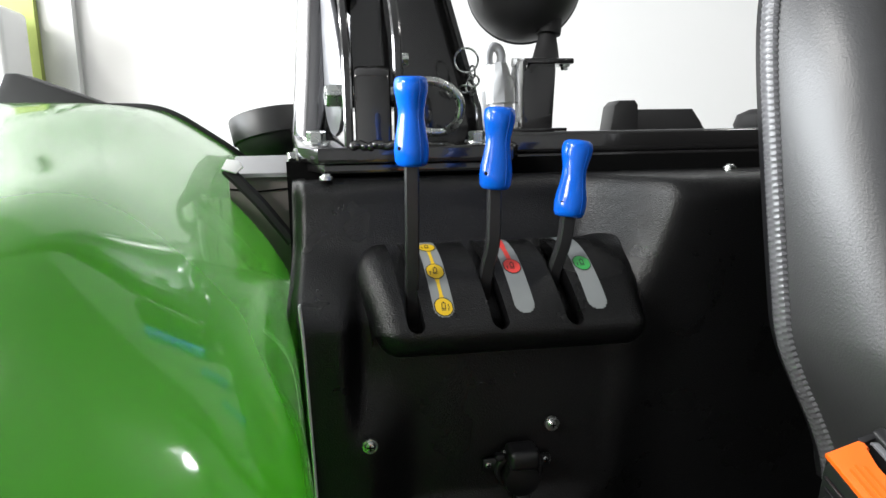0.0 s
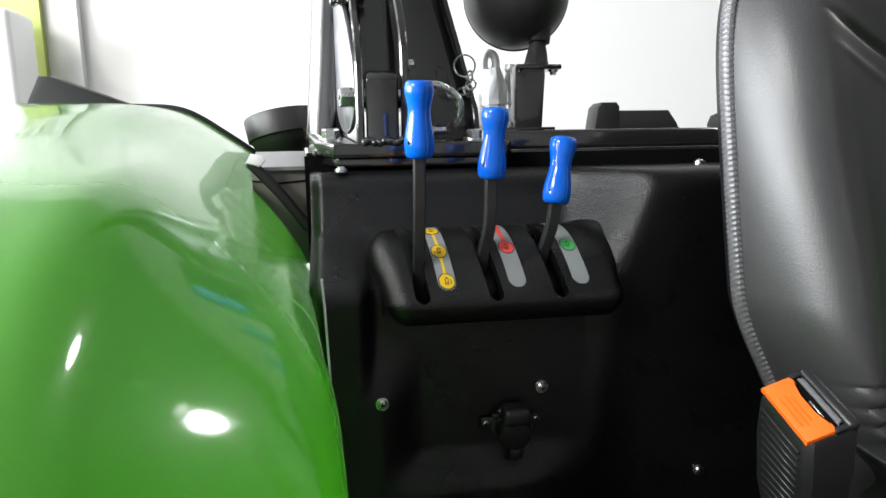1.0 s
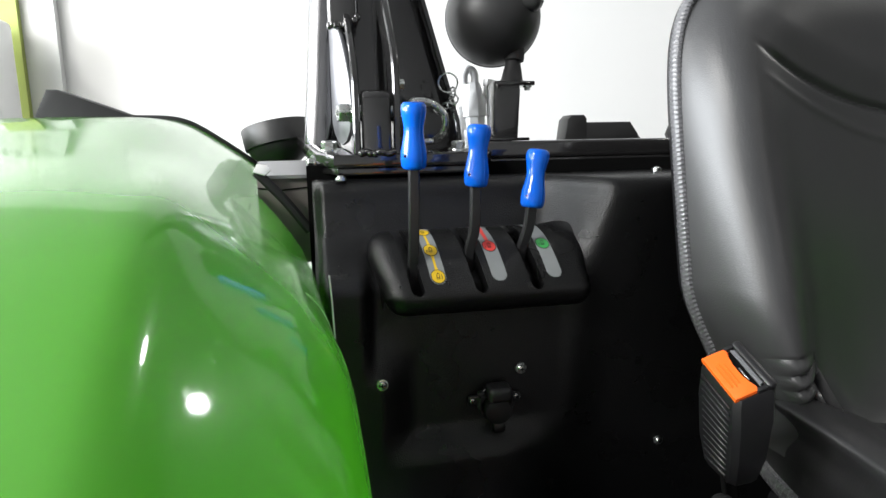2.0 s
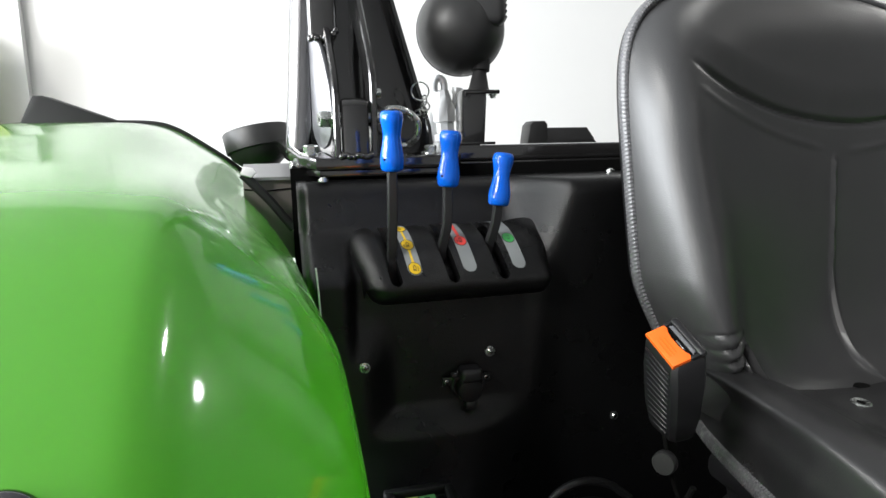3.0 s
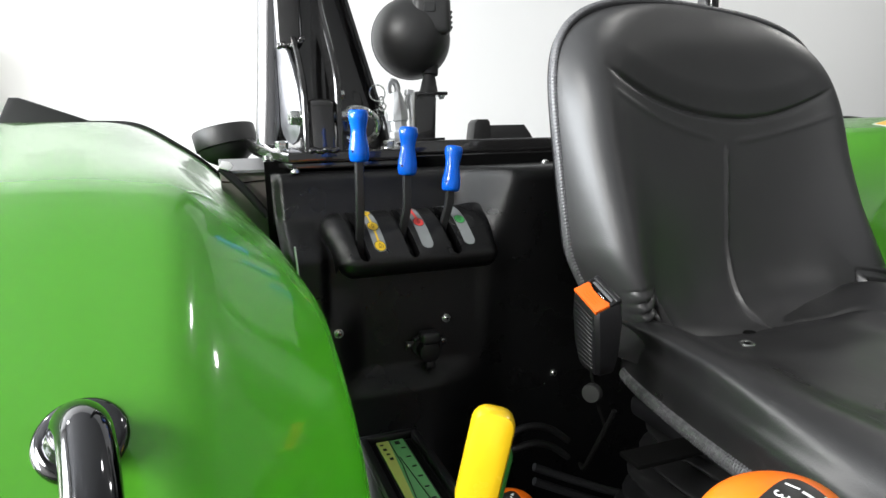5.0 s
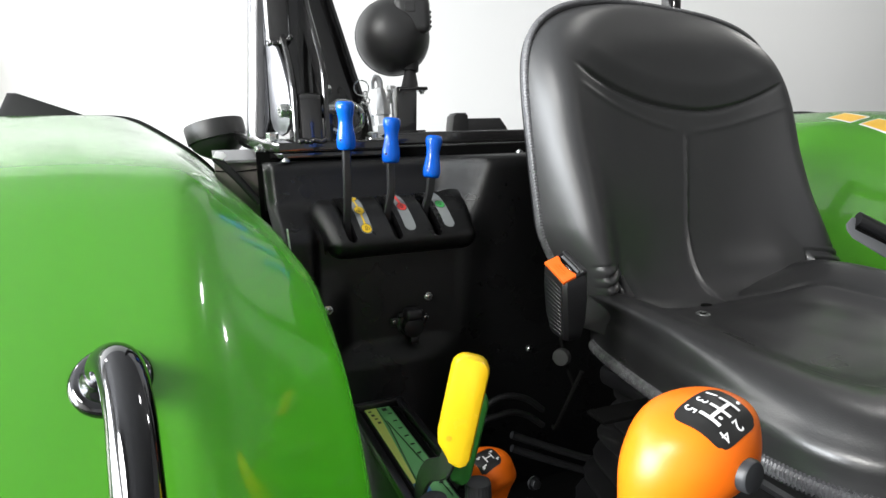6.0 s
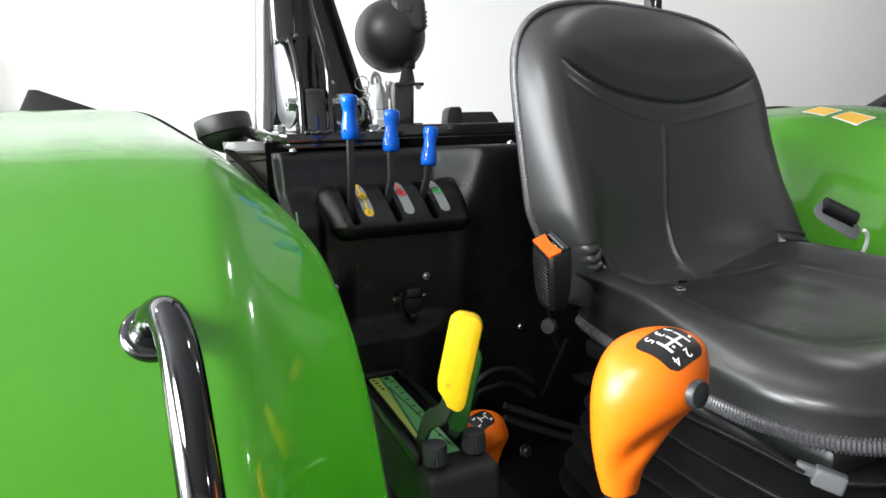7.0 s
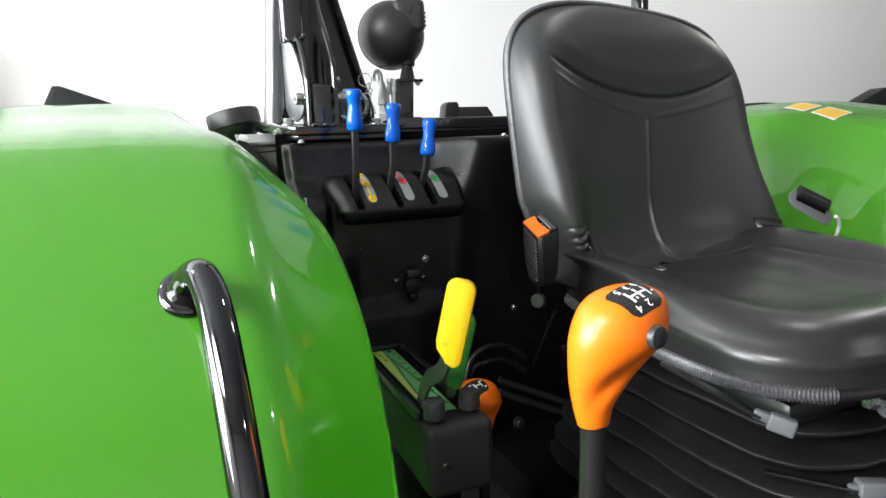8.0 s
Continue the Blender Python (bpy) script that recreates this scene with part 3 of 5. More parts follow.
def bay_point(s, x, off=0.0):
    """A point on the lever console: s metres along its arch from the back, x across, off metres proud of it."""
    k = 0
    while k < len(ARC) - 2 and ARC[k + 1] < s:
        k += 1
    f = (s - ARC[k]) / (ARC[k + 1] - ARC[k])
    a, b = Vector(PROF[k]), Vector(PROF[k + 1])
    t = (b - a).normalized()
    p = a.lerp(b, f)
    out = Vector((t[1], -t[0]))
    return Vector((x, p[0] + out[0] * off, p[1] + out[1] * off))


def s_at_y(y):
    for k in range(len(PROF) - 1):
        if PROF[k + 1][0] <= y:
            return ARC[k]
    return ARC[-1]


SLOT_X = (0.1055, 0.1705, 0.2295)
SLOT_TOP, SLOT_END, SLOT_R = s_at_y(0.580), s_at_y(0.4785) + 0.0035, 0.0066


def slant(s):
    """Slots and stickers lean a little towards their upper ends."""
    return -0.0165 * (1 - min(1.0, max(0.0, (s - SLOT_TOP) / (SLOT_END - SLOT_TOP))))


def console_mesh():
    """The arched cover: rounded at its free end, running into the slanting wall of the bay at the other."""
    bm = bmesh.new()
    ns = 150
    rows = []
    for i in range(ns + 1):
        s = ARC[-1] * i / ns
        w = s / ARC[-1]
        y = bay_point(s, 0).y
        xl, r = 0.082 + 0.013 * S(w, 0.3, 0.8), 0.021
        deep = S(y, 0.490, 0.540) * (1 - S(w, 0.70, 0.80))
        xr = 0.275 + deep * (0.302 - (y - 0.492) * 0.46 - 0.012 - 0.275)
        past = s - (SLOT_END - SLOT_R)
        half = SLOT_R if past <= 0 else math.sqrt(max(0.0004 ** 2, SLOT_R ** 2 - past ** 2)) if past < SLOT_R else SLOT_R * min(1.0, 0.06 + (past - SLOT_R) / 0.02)
        stops = [xl]
        for c in SLOT_X:
            stops += [c + slant(s) - half, c + slant(s) + half]
        stops.append(xr)
        row, cells = [], []
        for k in (2, 1, 0):
            row.append(bay_point(s, xl - r - 0.0005 * k, -r - 0.016 * k))
        for k in range(1, 8):
            a = math.pi / 2 * (1 - k / 8)
            row.append(bay_point(s, xl - r * math.sin(a), -r * (1 - math.cos(a))))
        cells += [False] * 10
        for k in range(len(stops) - 1):
            n = 8 if k % 2 else 14
            for j in range(n):
                row.append(bay_point(s, stops[k] + (stops[k + 1] - stops[k]) * j / n))
                cells.append(k % 2 == 1)
        row.append(bay_point(s, xr))
        for k in range(1, 13):
            a = math.pi / 2 * min(1.0, k / 9)
            drop = 0.016 * (1 - math.cos(a)) + 0.006 * max(0, k - 9)
            q = k / 12
            side = deep * 0.018 * q + (1 - deep) * 0.016 * math.sin(a)
            row.append(bay_point(s, xr + side, deep * 0.009 * q ** 2.2 - (1 - deep) * drop))
        cells += [False] * 12
        rows.append((s, [bm.verts.new(p) for p in row], cells))
    lips = []
    for (s0, a, cells), (s1, b, _) in zip(rows, rows[1:]):
        mid = (s0 + s1) / 2
        for j in range(len(a) - 1):
            if cells[j] and SLOT_TOP <= mid <= SLOT_END:
                lips += [a[j], a[j + 1], b[j], b[j + 1]]
            else:
                bm.faces.new((a[j], a[j + 1], b[j + 1], b[j]))
    inner = set(lips)
    edges = [e for e in bm.edges if e.is_boundary and e.verts[0] in inner and e.verts[1] in inner]
    made = bmesh.ops.extrude_edge_only(bm, edges=edges)
    moved = [v for v in made["geom"] if isinstance(v, bmesh.types.BMVert)]
    bmesh.ops.translate(bm, verts=moved, vec=(0, 0.020, -0.008))
    bmesh.ops.delete(bm, geom=[v for v in bm.verts if not v.link_faces], context="VERTS")
    return bm


console = thing("lever_console", (0.17, 0.52, 1.24), "black grained lever console with three curved slots", "console")
part("cover", console_mesh(), M_PLASTIC, console)
# added near-black box that stands in for the shade inside the slots
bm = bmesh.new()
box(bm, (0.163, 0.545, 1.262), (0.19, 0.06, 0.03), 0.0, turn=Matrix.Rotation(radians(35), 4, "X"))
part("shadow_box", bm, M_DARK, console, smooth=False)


def patch(s0, s1, x0, x1, off, shape=None, n=30, m=10):
    """A thin skin lying on the console; shape(u, v) tells which part of it stays (u, v from -1 to 1)."""
    bm = bmesh.new()
    rows = [[bm.verts.new(bay_point(s0 + (s1 - s0) * i / n, x0 + (x1 - x0) * j / m + slant(s0 + (s1 - s0) * i / n) * 0.75, off)) for j in range(m + 1)] for i in range(n + 1)]
    for i in range(n):
        for j in range(m):
            u, v = (j + 0.5) / m * 2 - 1, (i + 0.5) / n * 2 - 1
            if shape is None or shape(u, v):
                bm.faces.new((rows[i][j], rows[i][j + 1], rows[i + 1][j + 1], rows[i + 1][j]))
    bmesh.ops.delete(bm, geom=[v for v in bm.verts if not v.link_faces], context="VERTS")
    return bm


def rounded(ratio):
    """Keeps a strip with half-round ends; ratio: its length over its width."""
    def keep(u, v):
        d = abs(v) * ratio - (ratio - 1)
        return d < 0 or u * u + d * d < 1
    return keep


STICK_TOP, STICK_END, STICK_W = s_at_y(0.576), s_at_y(0.4835), 0.0080
STICK_LEN = STICK_END - STICK_TOP


def icon(s, x, parent, kind):
    """Small black pictograms: a cylinder body, a rod, an arrow."""
    bits = [(-0.0013, -0.0008, 0.0006, 0.0046), (0.0013, -0.0008, 0.0006, 0.0046), (0.0, -0.0031, 0.0022, 0.0006), (0.0, -0.0038, 0.0010, 0.0010),
            (0.0, 0.0016, 0.0036, 0.0007), (0.0, 0.0028, 0.0036, 0.0007)]
    if kind < 2:
        bits += [(-0.0040, 0.0020, 0.0006, 0.0032), (-0.0040, 0.0006, 0.0018, 0.0006)]
    else:
        bits += [(0.0036, -0.0010, 0.0006, 0.0020), (0.0041, 0.0008, 0.0006, 0.0020), (0.0036, 0.0026, 0.0006, 0.0020)]
    bm = bmesh.new()
    for dx, ds, w, h in bits:
        q = [bm.verts.new(bay_point(s + ds + b * h / 2, x + dx + a * w / 2 + slant(s) * 0.75, 0.0011)) for a, b in ((-1, -1), (1, -1), (1, 1), (-1, 1))]
        bm.faces.new(q)
    part("pictogram", bm, M_INK, parent, smooth=False)


def blob(s, x, r, parent, material, ds=0.0):
    part("colour_ring", patch(s - r * 1.12, s + r * 1.12, x - r, x + r, 0.00065, rounded(1.12), 26, 26), M_INK, parent, smooth=False)
    r2 = r * 0.9
    part("colour_field", patch(s - r2 * 1.12, s + r2 * 1.12, x - r2, x + r2, 0.00085, rounded(1.12), 26, 26), material, parent, smooth=False)


for n, (sx, colour, word) in enumerate(zip(SLOT_X, (M_STY, M_STR, M_STG), ("yellow", "red", "green"))):
    cx = sx + (0.0232, 0.0215, 0.0215)[n]
    strip = part("sticker", patch(STICK_TOP, STICK_END, cx - STICK_W, cx + STICK_W, 0.0004, rounded(STICK_LEN / (2 * STICK_W)), 90, 24), M_STRIP, console,
                 "grey sticker with " + word + " pictograms", smooth=False)
    r = 0.0072
    if n == 0:
        pitch = (STICK_LEN * 0.45 - r * 1.2) * 0.82
        stops = tuple(STICK_END - r * 1.2 - pitch * k for k in (2, 1, 0))
        for s0, s1 in zip(stops, stops[1:]):
            part("colour_bar", patch(s0 + 0.004, s1 - 0.004, cx - 0.005, cx + 0.005, 0.0006, lambda u, v: abs(u) < 0.24 + 0.6 * v ** 4, 40, 40), colour, strip, smooth=False)
        for k, s in enumerate(stops):
            blob(s, cx, r, strip, colour)
            icon(s, cx, strip, k)
    else:
        s = STICK_TOP + STICK_LEN * 0.60
        if n == 1:
            part("colour_bar", patch(STICK_TOP + 0.004, s, cx - 0.0075, cx + 0.0075, 0.0006, lambda u, v: abs(u) < 0.95 - 0.7 * min(1, (v + 1) * 0.8), 40, 24), colour, strip, smooth=False)
        else:
            part("colour_bar", patch(STICK_TOP, STICK_TOP + 0.012, cx - 0.0075, cx + 0.0075, 0.0006, lambda u, v: v < 0.6 or abs(u) < 0.8, 20, 24), colour, strip, smooth=False)
        blob(s, cx, r, strip, colour)
        icon(s, cx, strip, 1)

# blue-gripped levers


def blue_lever(path, low, high, label):
    lv = thing("hydraulic_lever", path[0], label, "lever", "blue hydraulic levers")
    bm = bmesh.new()
    sweep(bm, spline(path, 8), oblong(0.0104, 0.0085, 0.0012), hint=(0, 1, 0))
    part("bar", bm, M_STEEL, lv, "black flat steel bar")
    bm = bmesh.new()
    low, high = Vector(low), Vector(high)
    h = (high - low).length
    prof = [(0.0, 0.0), (0.008, 0.0), (0.0108, 0.0012), (0.0122, 0.004), (0.0128, 0.011), (0.0124, 0.018), (0.0108, 0.027), (0.0095, 0.036), (0.0096, 0.042),
            (0.0110, 0.050), (0.0121, 0.055), (0.0122, 0.060), (0.0115, 0.0635), (0.0098, 0.0652), (0.0065, 0.0657), (0.006, 0.0652), (0.0, 0.0650)]
    lathe(bm, [(r, z / 0.0657 * h) for r, z in prof], low, high - low, 32)
    grip = part("grip", bm, M_BLUE, lv, "waisted glossy blue plastic grip", angle=60)
    # the mould seam down the side, and the pin hole
    bm = bmesh.new()
    ax = (high - low).normalized()
    m = Matrix.Translation(low) @ frame_along(ax)
    turn = Vector((0.45, -0.9, 0)).normalized()
    local = (m.to_3x3().inverted() @ turn)
    local.z = 0
    local.normalize()
    line = [m @ (local * (r - 0.0001) + Vector((0, 0, z / 0.0657 * h))) for r, z in prof[3:13]]
    sweep(bm, line, ring(0.00035, 6), hint=(1, 0, 0))
    part("mould_seam", bm, M_BLUE, grip)
    bm = bmesh.new()
    side = Vector((-0.75, -0.65, 0)).normalized()
    lathe(bm, [(0, 0.0002), (0.0015, 0.0002), (0.0015, -0.003), (0, -0.003)], low + ax * 0.013 + side * 0.0127, side, 14)
    part("pin_hole", bm, M_DARK, grip)
    return lv


blue_lever([(0.105, 0.515, 1.255), (0.104, 0.507, 1.285), (0.104, 0.500, 1.305), (0.1045, 0.494, 1.34), (0.105, 0.489, 1.395)], (0.105, 0.489, 1.386), (0.1057, 0.484, 1.4495),
           "tall black steel lever with glossy blue grip, middle stop")
blue_lever([(0.1635, 0.530, 1.255), (0.164, 0.520, 1.280), (0.1655, 0.513, 1.302), (0.1695, 0.508, 1.326), (0.1705, 0.506, 1.372)], (0.1705, 0.505, 1.366), (0.1752, 0.505, 1.4285),
           "black steel lever with glossy blue grip beside red sticker")
blue_lever([(0.2215, 0.533, 1.258), (0.2225, 0.524, 1.282), (0.2240, 0.517, 1.300), (0.2285, 0.510, 1.322), (0.2308, 0.506, 1.348)], (0.2305, 0.506, 1.342), (0.240, 0.512, 1.402),
           "short black steel lever with glossy blue grip beside green sticker")

# screws of the rear panel
for at in ((0.0665, 0.4865, 1.171), (0.219, 0.5055, 1.168), (0.213, 0.5055, 1.137), (0.164, 0.5055, 1.136)):
    screw("panel_screw", at, (0, -1, 0), 0.0062 if at[2] > 1.15 else 0.005, parent=panel)
screw("panel_screw", (0.399, panel_depth(0.399, 1.053), 1.053), (0, -1, 0), 0.006, parent=panel)
for at in ((0.038, 0.593, 1.374), (0.421, 0.591, 1.374)):
    screw("panel_screw", at, (0, 0, 1), 0.0062, parent=panel)

# power socket with its cap


def socket():
    so = thing("power_socket", (0.19, 0.505, 1.12), "black plastic power socket with hinged cap", "socket")
    bm = bmesh.new()
    lathe(bm, [(0, 0), (0.021, 0.0), (0.021, 0.004), (0.019, 0.006), (0.017, 0.006)], (0.190, 0.507, 1.132), (0, -1, 0), 28)
    box(bm, (0.188, 0.505, 1.136), (0.058, 0.004, 0.012), 0.0015)
    part("flange", bm, M_SMOOTH, so)
    bm = bmesh.new()
    lathe(bm, [(0, 0), (0.0155, 0), (0.0155, 0.010), (0.0145, 0.0125), (0.011, 0.0135), (0, 0.0135)], (0.190, 0.503, 1.128), (0, -1, -0.1), 28)
    box(bm, (0.190, 0.493, 1.148), (0.026, 0.024, 0.017), 0.005, 3)
    cap = part("cap", bm, M_SMOOTH, so)
    bm = bmesh.new()
    box(bm, (0.191, 0.497, 1.108), (0.014, 0.010, 0.012), 0.003)
    part("tab", bm, M_SMOOTH, cap)
    bm = bmesh.new()
    box(bm, (0.172, 0.498, 1.146), (0.008, 0.008, 0.006), 0.002)
    part("hinge_ear", bm, M_SMOOTH, cap)
    return so


socket()

# ---- roll bar, rail and what stands on them ----
rail = thing("rear_rail", (0.63, 0.68, 1.38), "gloss black painted steel rail across the tractor", "rail")
bm = bmesh.new()
box(bm, (0.58, 0.680, 1.4015), (0.74, 0.085, 0.021), 0.004, 3)
part("beam", bm, M_PAINTED, rail)
bm = bmesh.new()
box(bm, (0.58, 0.690, 1.388), (0.74, 0.11, 0.005), 0.0015)
part("lower_flange", bm, M_PAINTED, rail)

rops = thing("roll_bar", (0.11, 0.7, 1.38), "gloss black folding roll bar hinged on a bolted base plate", "roll bar")
RISE = 0.11          # the base plate climbs towards the rear


def on_plate(y):
    return 1.400 + RISE * (y - 0.602)


def sloped_plate(outline, top, thick):
    bm = bmesh.new()
    prism(bm, outline, thick, Matrix.Translation((0, 0, top - thick / 2)), 0.0018)
    for v in bm.verts:
        v.co.z += RISE * (v.co.y - 0.602)
    return bm


PLATE = [(0.031, 0.602), (0.210, 0.602), (0.216, 0.608), (0.226, 0.85), (-0.016, 0.85), (-0.0115, 0.80), (0.012, 0.624)]
part("base_plate", sloped_plate(PLATE, 1.400, 0.0145), M_CAST, rops)
part("lower_plate", sloped_plate([(x * 0.96 + 0.006, y + 0.006) for x, y in PLATE], 1.3845, 0.009), M_CAST, rops)
bm = bmesh.new()
sweep(bm, [(0.0195, 0.738, 1.405), (0.0270, 0.738, 1.48), (0.0405, 0.738, 1.65), (0.072, 0.738, 2.05)], ring(0.0240, 40), hint=(0, 1, 0))
part("post", bm, M_TUBE, rops, "polished steel tube")


def lug(path, name):
    bm = bmesh.new()
    sweep(bm, spline(path, 8), oblong(0.0085, 0.050, 0.0018), hint=(0, 1, 0))
    return part(name, bm, M_CAST, rops)


bm = bmesh.new()
box(bm, (0.052, 0.690, 1.80), (0.036, 0.04, 0.50), 0.006, 3)
part("inner_tube", bm, M_PAINTED, rops)
bm = bmesh.new()
random.seed(9)
for k in range(10):
    box(bm, (0.036 + 0.0036 * k, 0.668 + random.uniform(-0.002, 0.002), 1.551 + 0.008 * S(k, 4, 9) + random.uniform(-0.002, 0.002)), (0.008, 0.008, 0.009), 0.0032, 3)
tagged(part("weld_bead", bm, M_CAST, rops), kind="stuff")
lug([(0.0590, 0.635, 1.400), (0.0595, 0.635, 1.45), (0.0595, 0.637, 1.482), (0.0580, 0.655, 1.515), (0.0565, 0.690, 1.55), (0.0555, 0.715, 1.58)], "hinge_lug")
bm = bmesh.new()
web_line = [(0.0, 1.440), (0.010, 1.425), (0.026, 1.415), (0.046, 1.411), (0.066, 1.415), (0.082, 1.427), (0.090, 1.443), (0.091, 1.460), (0.085, 1.487), (0.070, 1.517), (0.048, 1.550), (0.034, 1.557), (0.004, 1.557)]
prism(bm, web_line, 0.005, axes((0.0365, 0.715, 0.0), (0.020, -0.090, 0), (0, 0, 1)), 0.0015)
part("side_web", bm, M_BRUSHED, rops, "bare brushed steel web plate")
lug([(0.1045, 0.632, 1.400), (0.1050, 0.632, 1.46), (0.1045, 0.632, 1.50), (0.1010, 0.655, 1.545), (0.0995, 0.700, 1.60), (0.0990, 0.725, 1.66), (0.0990, 0.738, 1.75)], "hinge_lug")
bm = bmesh.new()
prism(bm, [(-0.022, 0.0), (-0.022, 0.060), (-0.0205, 0.0655), (-0.015, 0.070), (0.022, 0.071), (0.022, 0.0)], 0.033, axes((0.0818, 0.6265, 1.402), (0, 1, 0), (0, 0, 1)), 0.0045)
part("pivot_block", bm, M_CAST, rops)
bm = bmesh.new()
random.seed(4)
for k in range(16):
    box(bm, (0.0635 + k * 0.0024 + random.uniform(-0.0006, 0.0006), 0.6045 + random.uniform(-0.001, 0.001), 1.4010 + 0.0012 * math.sin(k * 0.9)),
        (0.0080, 0.0085, 0.0085), 0.0036, 3, turn=Matrix.Rotation(0.6 + random.uniform(-0.3, 0.3), 4, "X"))
tagged(part("weld_bead", bm, M_CAST, rops), kind="stuff")
bm = bmesh.new()
sweep(bm, [(0.0850, 0.732, 1.440), (0.0850, 0.738, 1.60), (0.0855, 0.745, 1.80), (0.0855, 0.75, 2.05)], oblong(0.052, 0.05, 0.006), hint=(0, 1, 0))
part("upper_tube", bm, M_PAINTED, rops)
bm = bmesh.new()
for k in range(16):
    box(bm, (0.062 - 0.012 * S(k, 8, 12) + random.uniform(-0.0015, 0.0015), 0.705 + 0.001 * k, 1.555 + k * 0.006), (0.006, 0.008, 0.009), 0.003, 3)
tagged(part("weld_bead", bm, M_CAST, rops), kind="stuff")
bm = bmesh.new()
gus = [(0.118, 1.405), (0.205, 1.405), (0.203, 1.440), (0.128, 1.700), (0.112, 1.72)]
prism(bm, gus, 0.007, axes((0, 0.752, 0), (1, 0, 0), (0, 0, 1)), 0.001)
part("gusset", bm, M_PAINTED, rops)
bm = bmesh.new()
sweep(bm, [(0.206, 0.745, 1.406), (0.203, 0.745, 1.44), (0.129, 0.745, 1.698)], oblong(0.007, 0.028, 0.0015), hint=(0, 1, 0))
part("gusset_flange", bm, M_PAINTED, rops)
for at, ax, r in (((0.0275, 0.648, on_plate(0.648)), (0, -RISE, 1), 0.0130), ((0.181, 0.632, on_plate(0.632)), (0, -RISE, 1), 0.0115)):
    screw("plate_bolt", at, ax, r, "zinc hex bolt with washer", rops, hexed=True)
screw("plate_bolt", (0.008, 0.640, 1.391), (-0.95, -0.3, 0), 0.009, "zinc hex bolt", rops, hexed=True)
bm = bmesh.new()
lathe(bm, [(0, -0.002), (0.0125, -0.002), (0.0125, 0.002), (0.0112, 0.0025), (0.0112, 0.0135), (0.0098, 0.0160), (0.004, 0.0160), (0.0035, 0.010), (0, 0.010)], (0.0545, 0.6335, 1.4475), (-0.976, -0.217, 0), 6)
part("pivot_bolt", bm, M_ZINC, rops, "zinc castle nut on the pivot", angle=30)
screw("lug_bolt", (0.1085, 0.622, 1.4785), (1, 0, 0), 0.0088, "zinc hex bolt", rops, hexed=True)

# locking pin with its loop, ring and chain
pin = thing("locking_pin", (0.15, 0.66, 1.42), "zinc locking pin with bent wire loop hanging from the roll bar", "pin")
bm = bmesh.new()
lathe(bm, [(0, -0.05), (0.007, -0.05), (0.007, 0.004), (0.0085, 0.004), (0.0085, 0.012), (0, 0.012)], (0.1145, 0.628, 1.4495), (1, 0, 0), 18)
part("shaft", bm, M_ZINC, pin)
loop = [(0.118, 0.632, 1.4545), (0.130, 0.630, 1.4605), (0.150, 0.630, 1.4570), (0.1655, 0.633, 1.4430), (0.1645, 0.638, 1.425), (0.155, 0.651, 1.4145), (0.138, 0.652, 1.4135), (0.123, 0.655, 1.418)]
bm = bmesh.new()
sweep(bm, spline(loop, 6), ring(0.0042, 12), hint=(0, 1, 0.1))
part("wire_loop", bm, M_ZINC, pin)
for (px, py, pz), r, ax in (((0.155, 0.632, 1.4520), 0.0072, (1, 0.2, 0.4)), ((0.184, 0.700, 1.488), 0.0125, (0.3, 1, 0.2)), ((0.191, 0.705, 1.476), 0.007, (1, 0.3, 0)),
                            ((0.193, 0.708, 1.468), 0.006, (0.4, 1, 0.3)), ((0.189, 0.704, 1.4605), 0.0075, (1, 0.6, 0.2)), ((0.182, 0.698, 1.4585), 0.0065, (0.2, 0.6, 1.0))):
    bm = bmesh.new()
    m = Matrix.Translation((px, py, pz)) @ frame_along(ax)
    sweep(bm, [m @ Vector((r * math.cos(a), r * math.sin(a), 0)) for a in [k * math.tau / 20 for k in range(20)]], ring(0.0011, 7), hint=ax, closed=True)
    part("chain_ring", bm, M_ZINC, pin)

# work lamp on its bracket


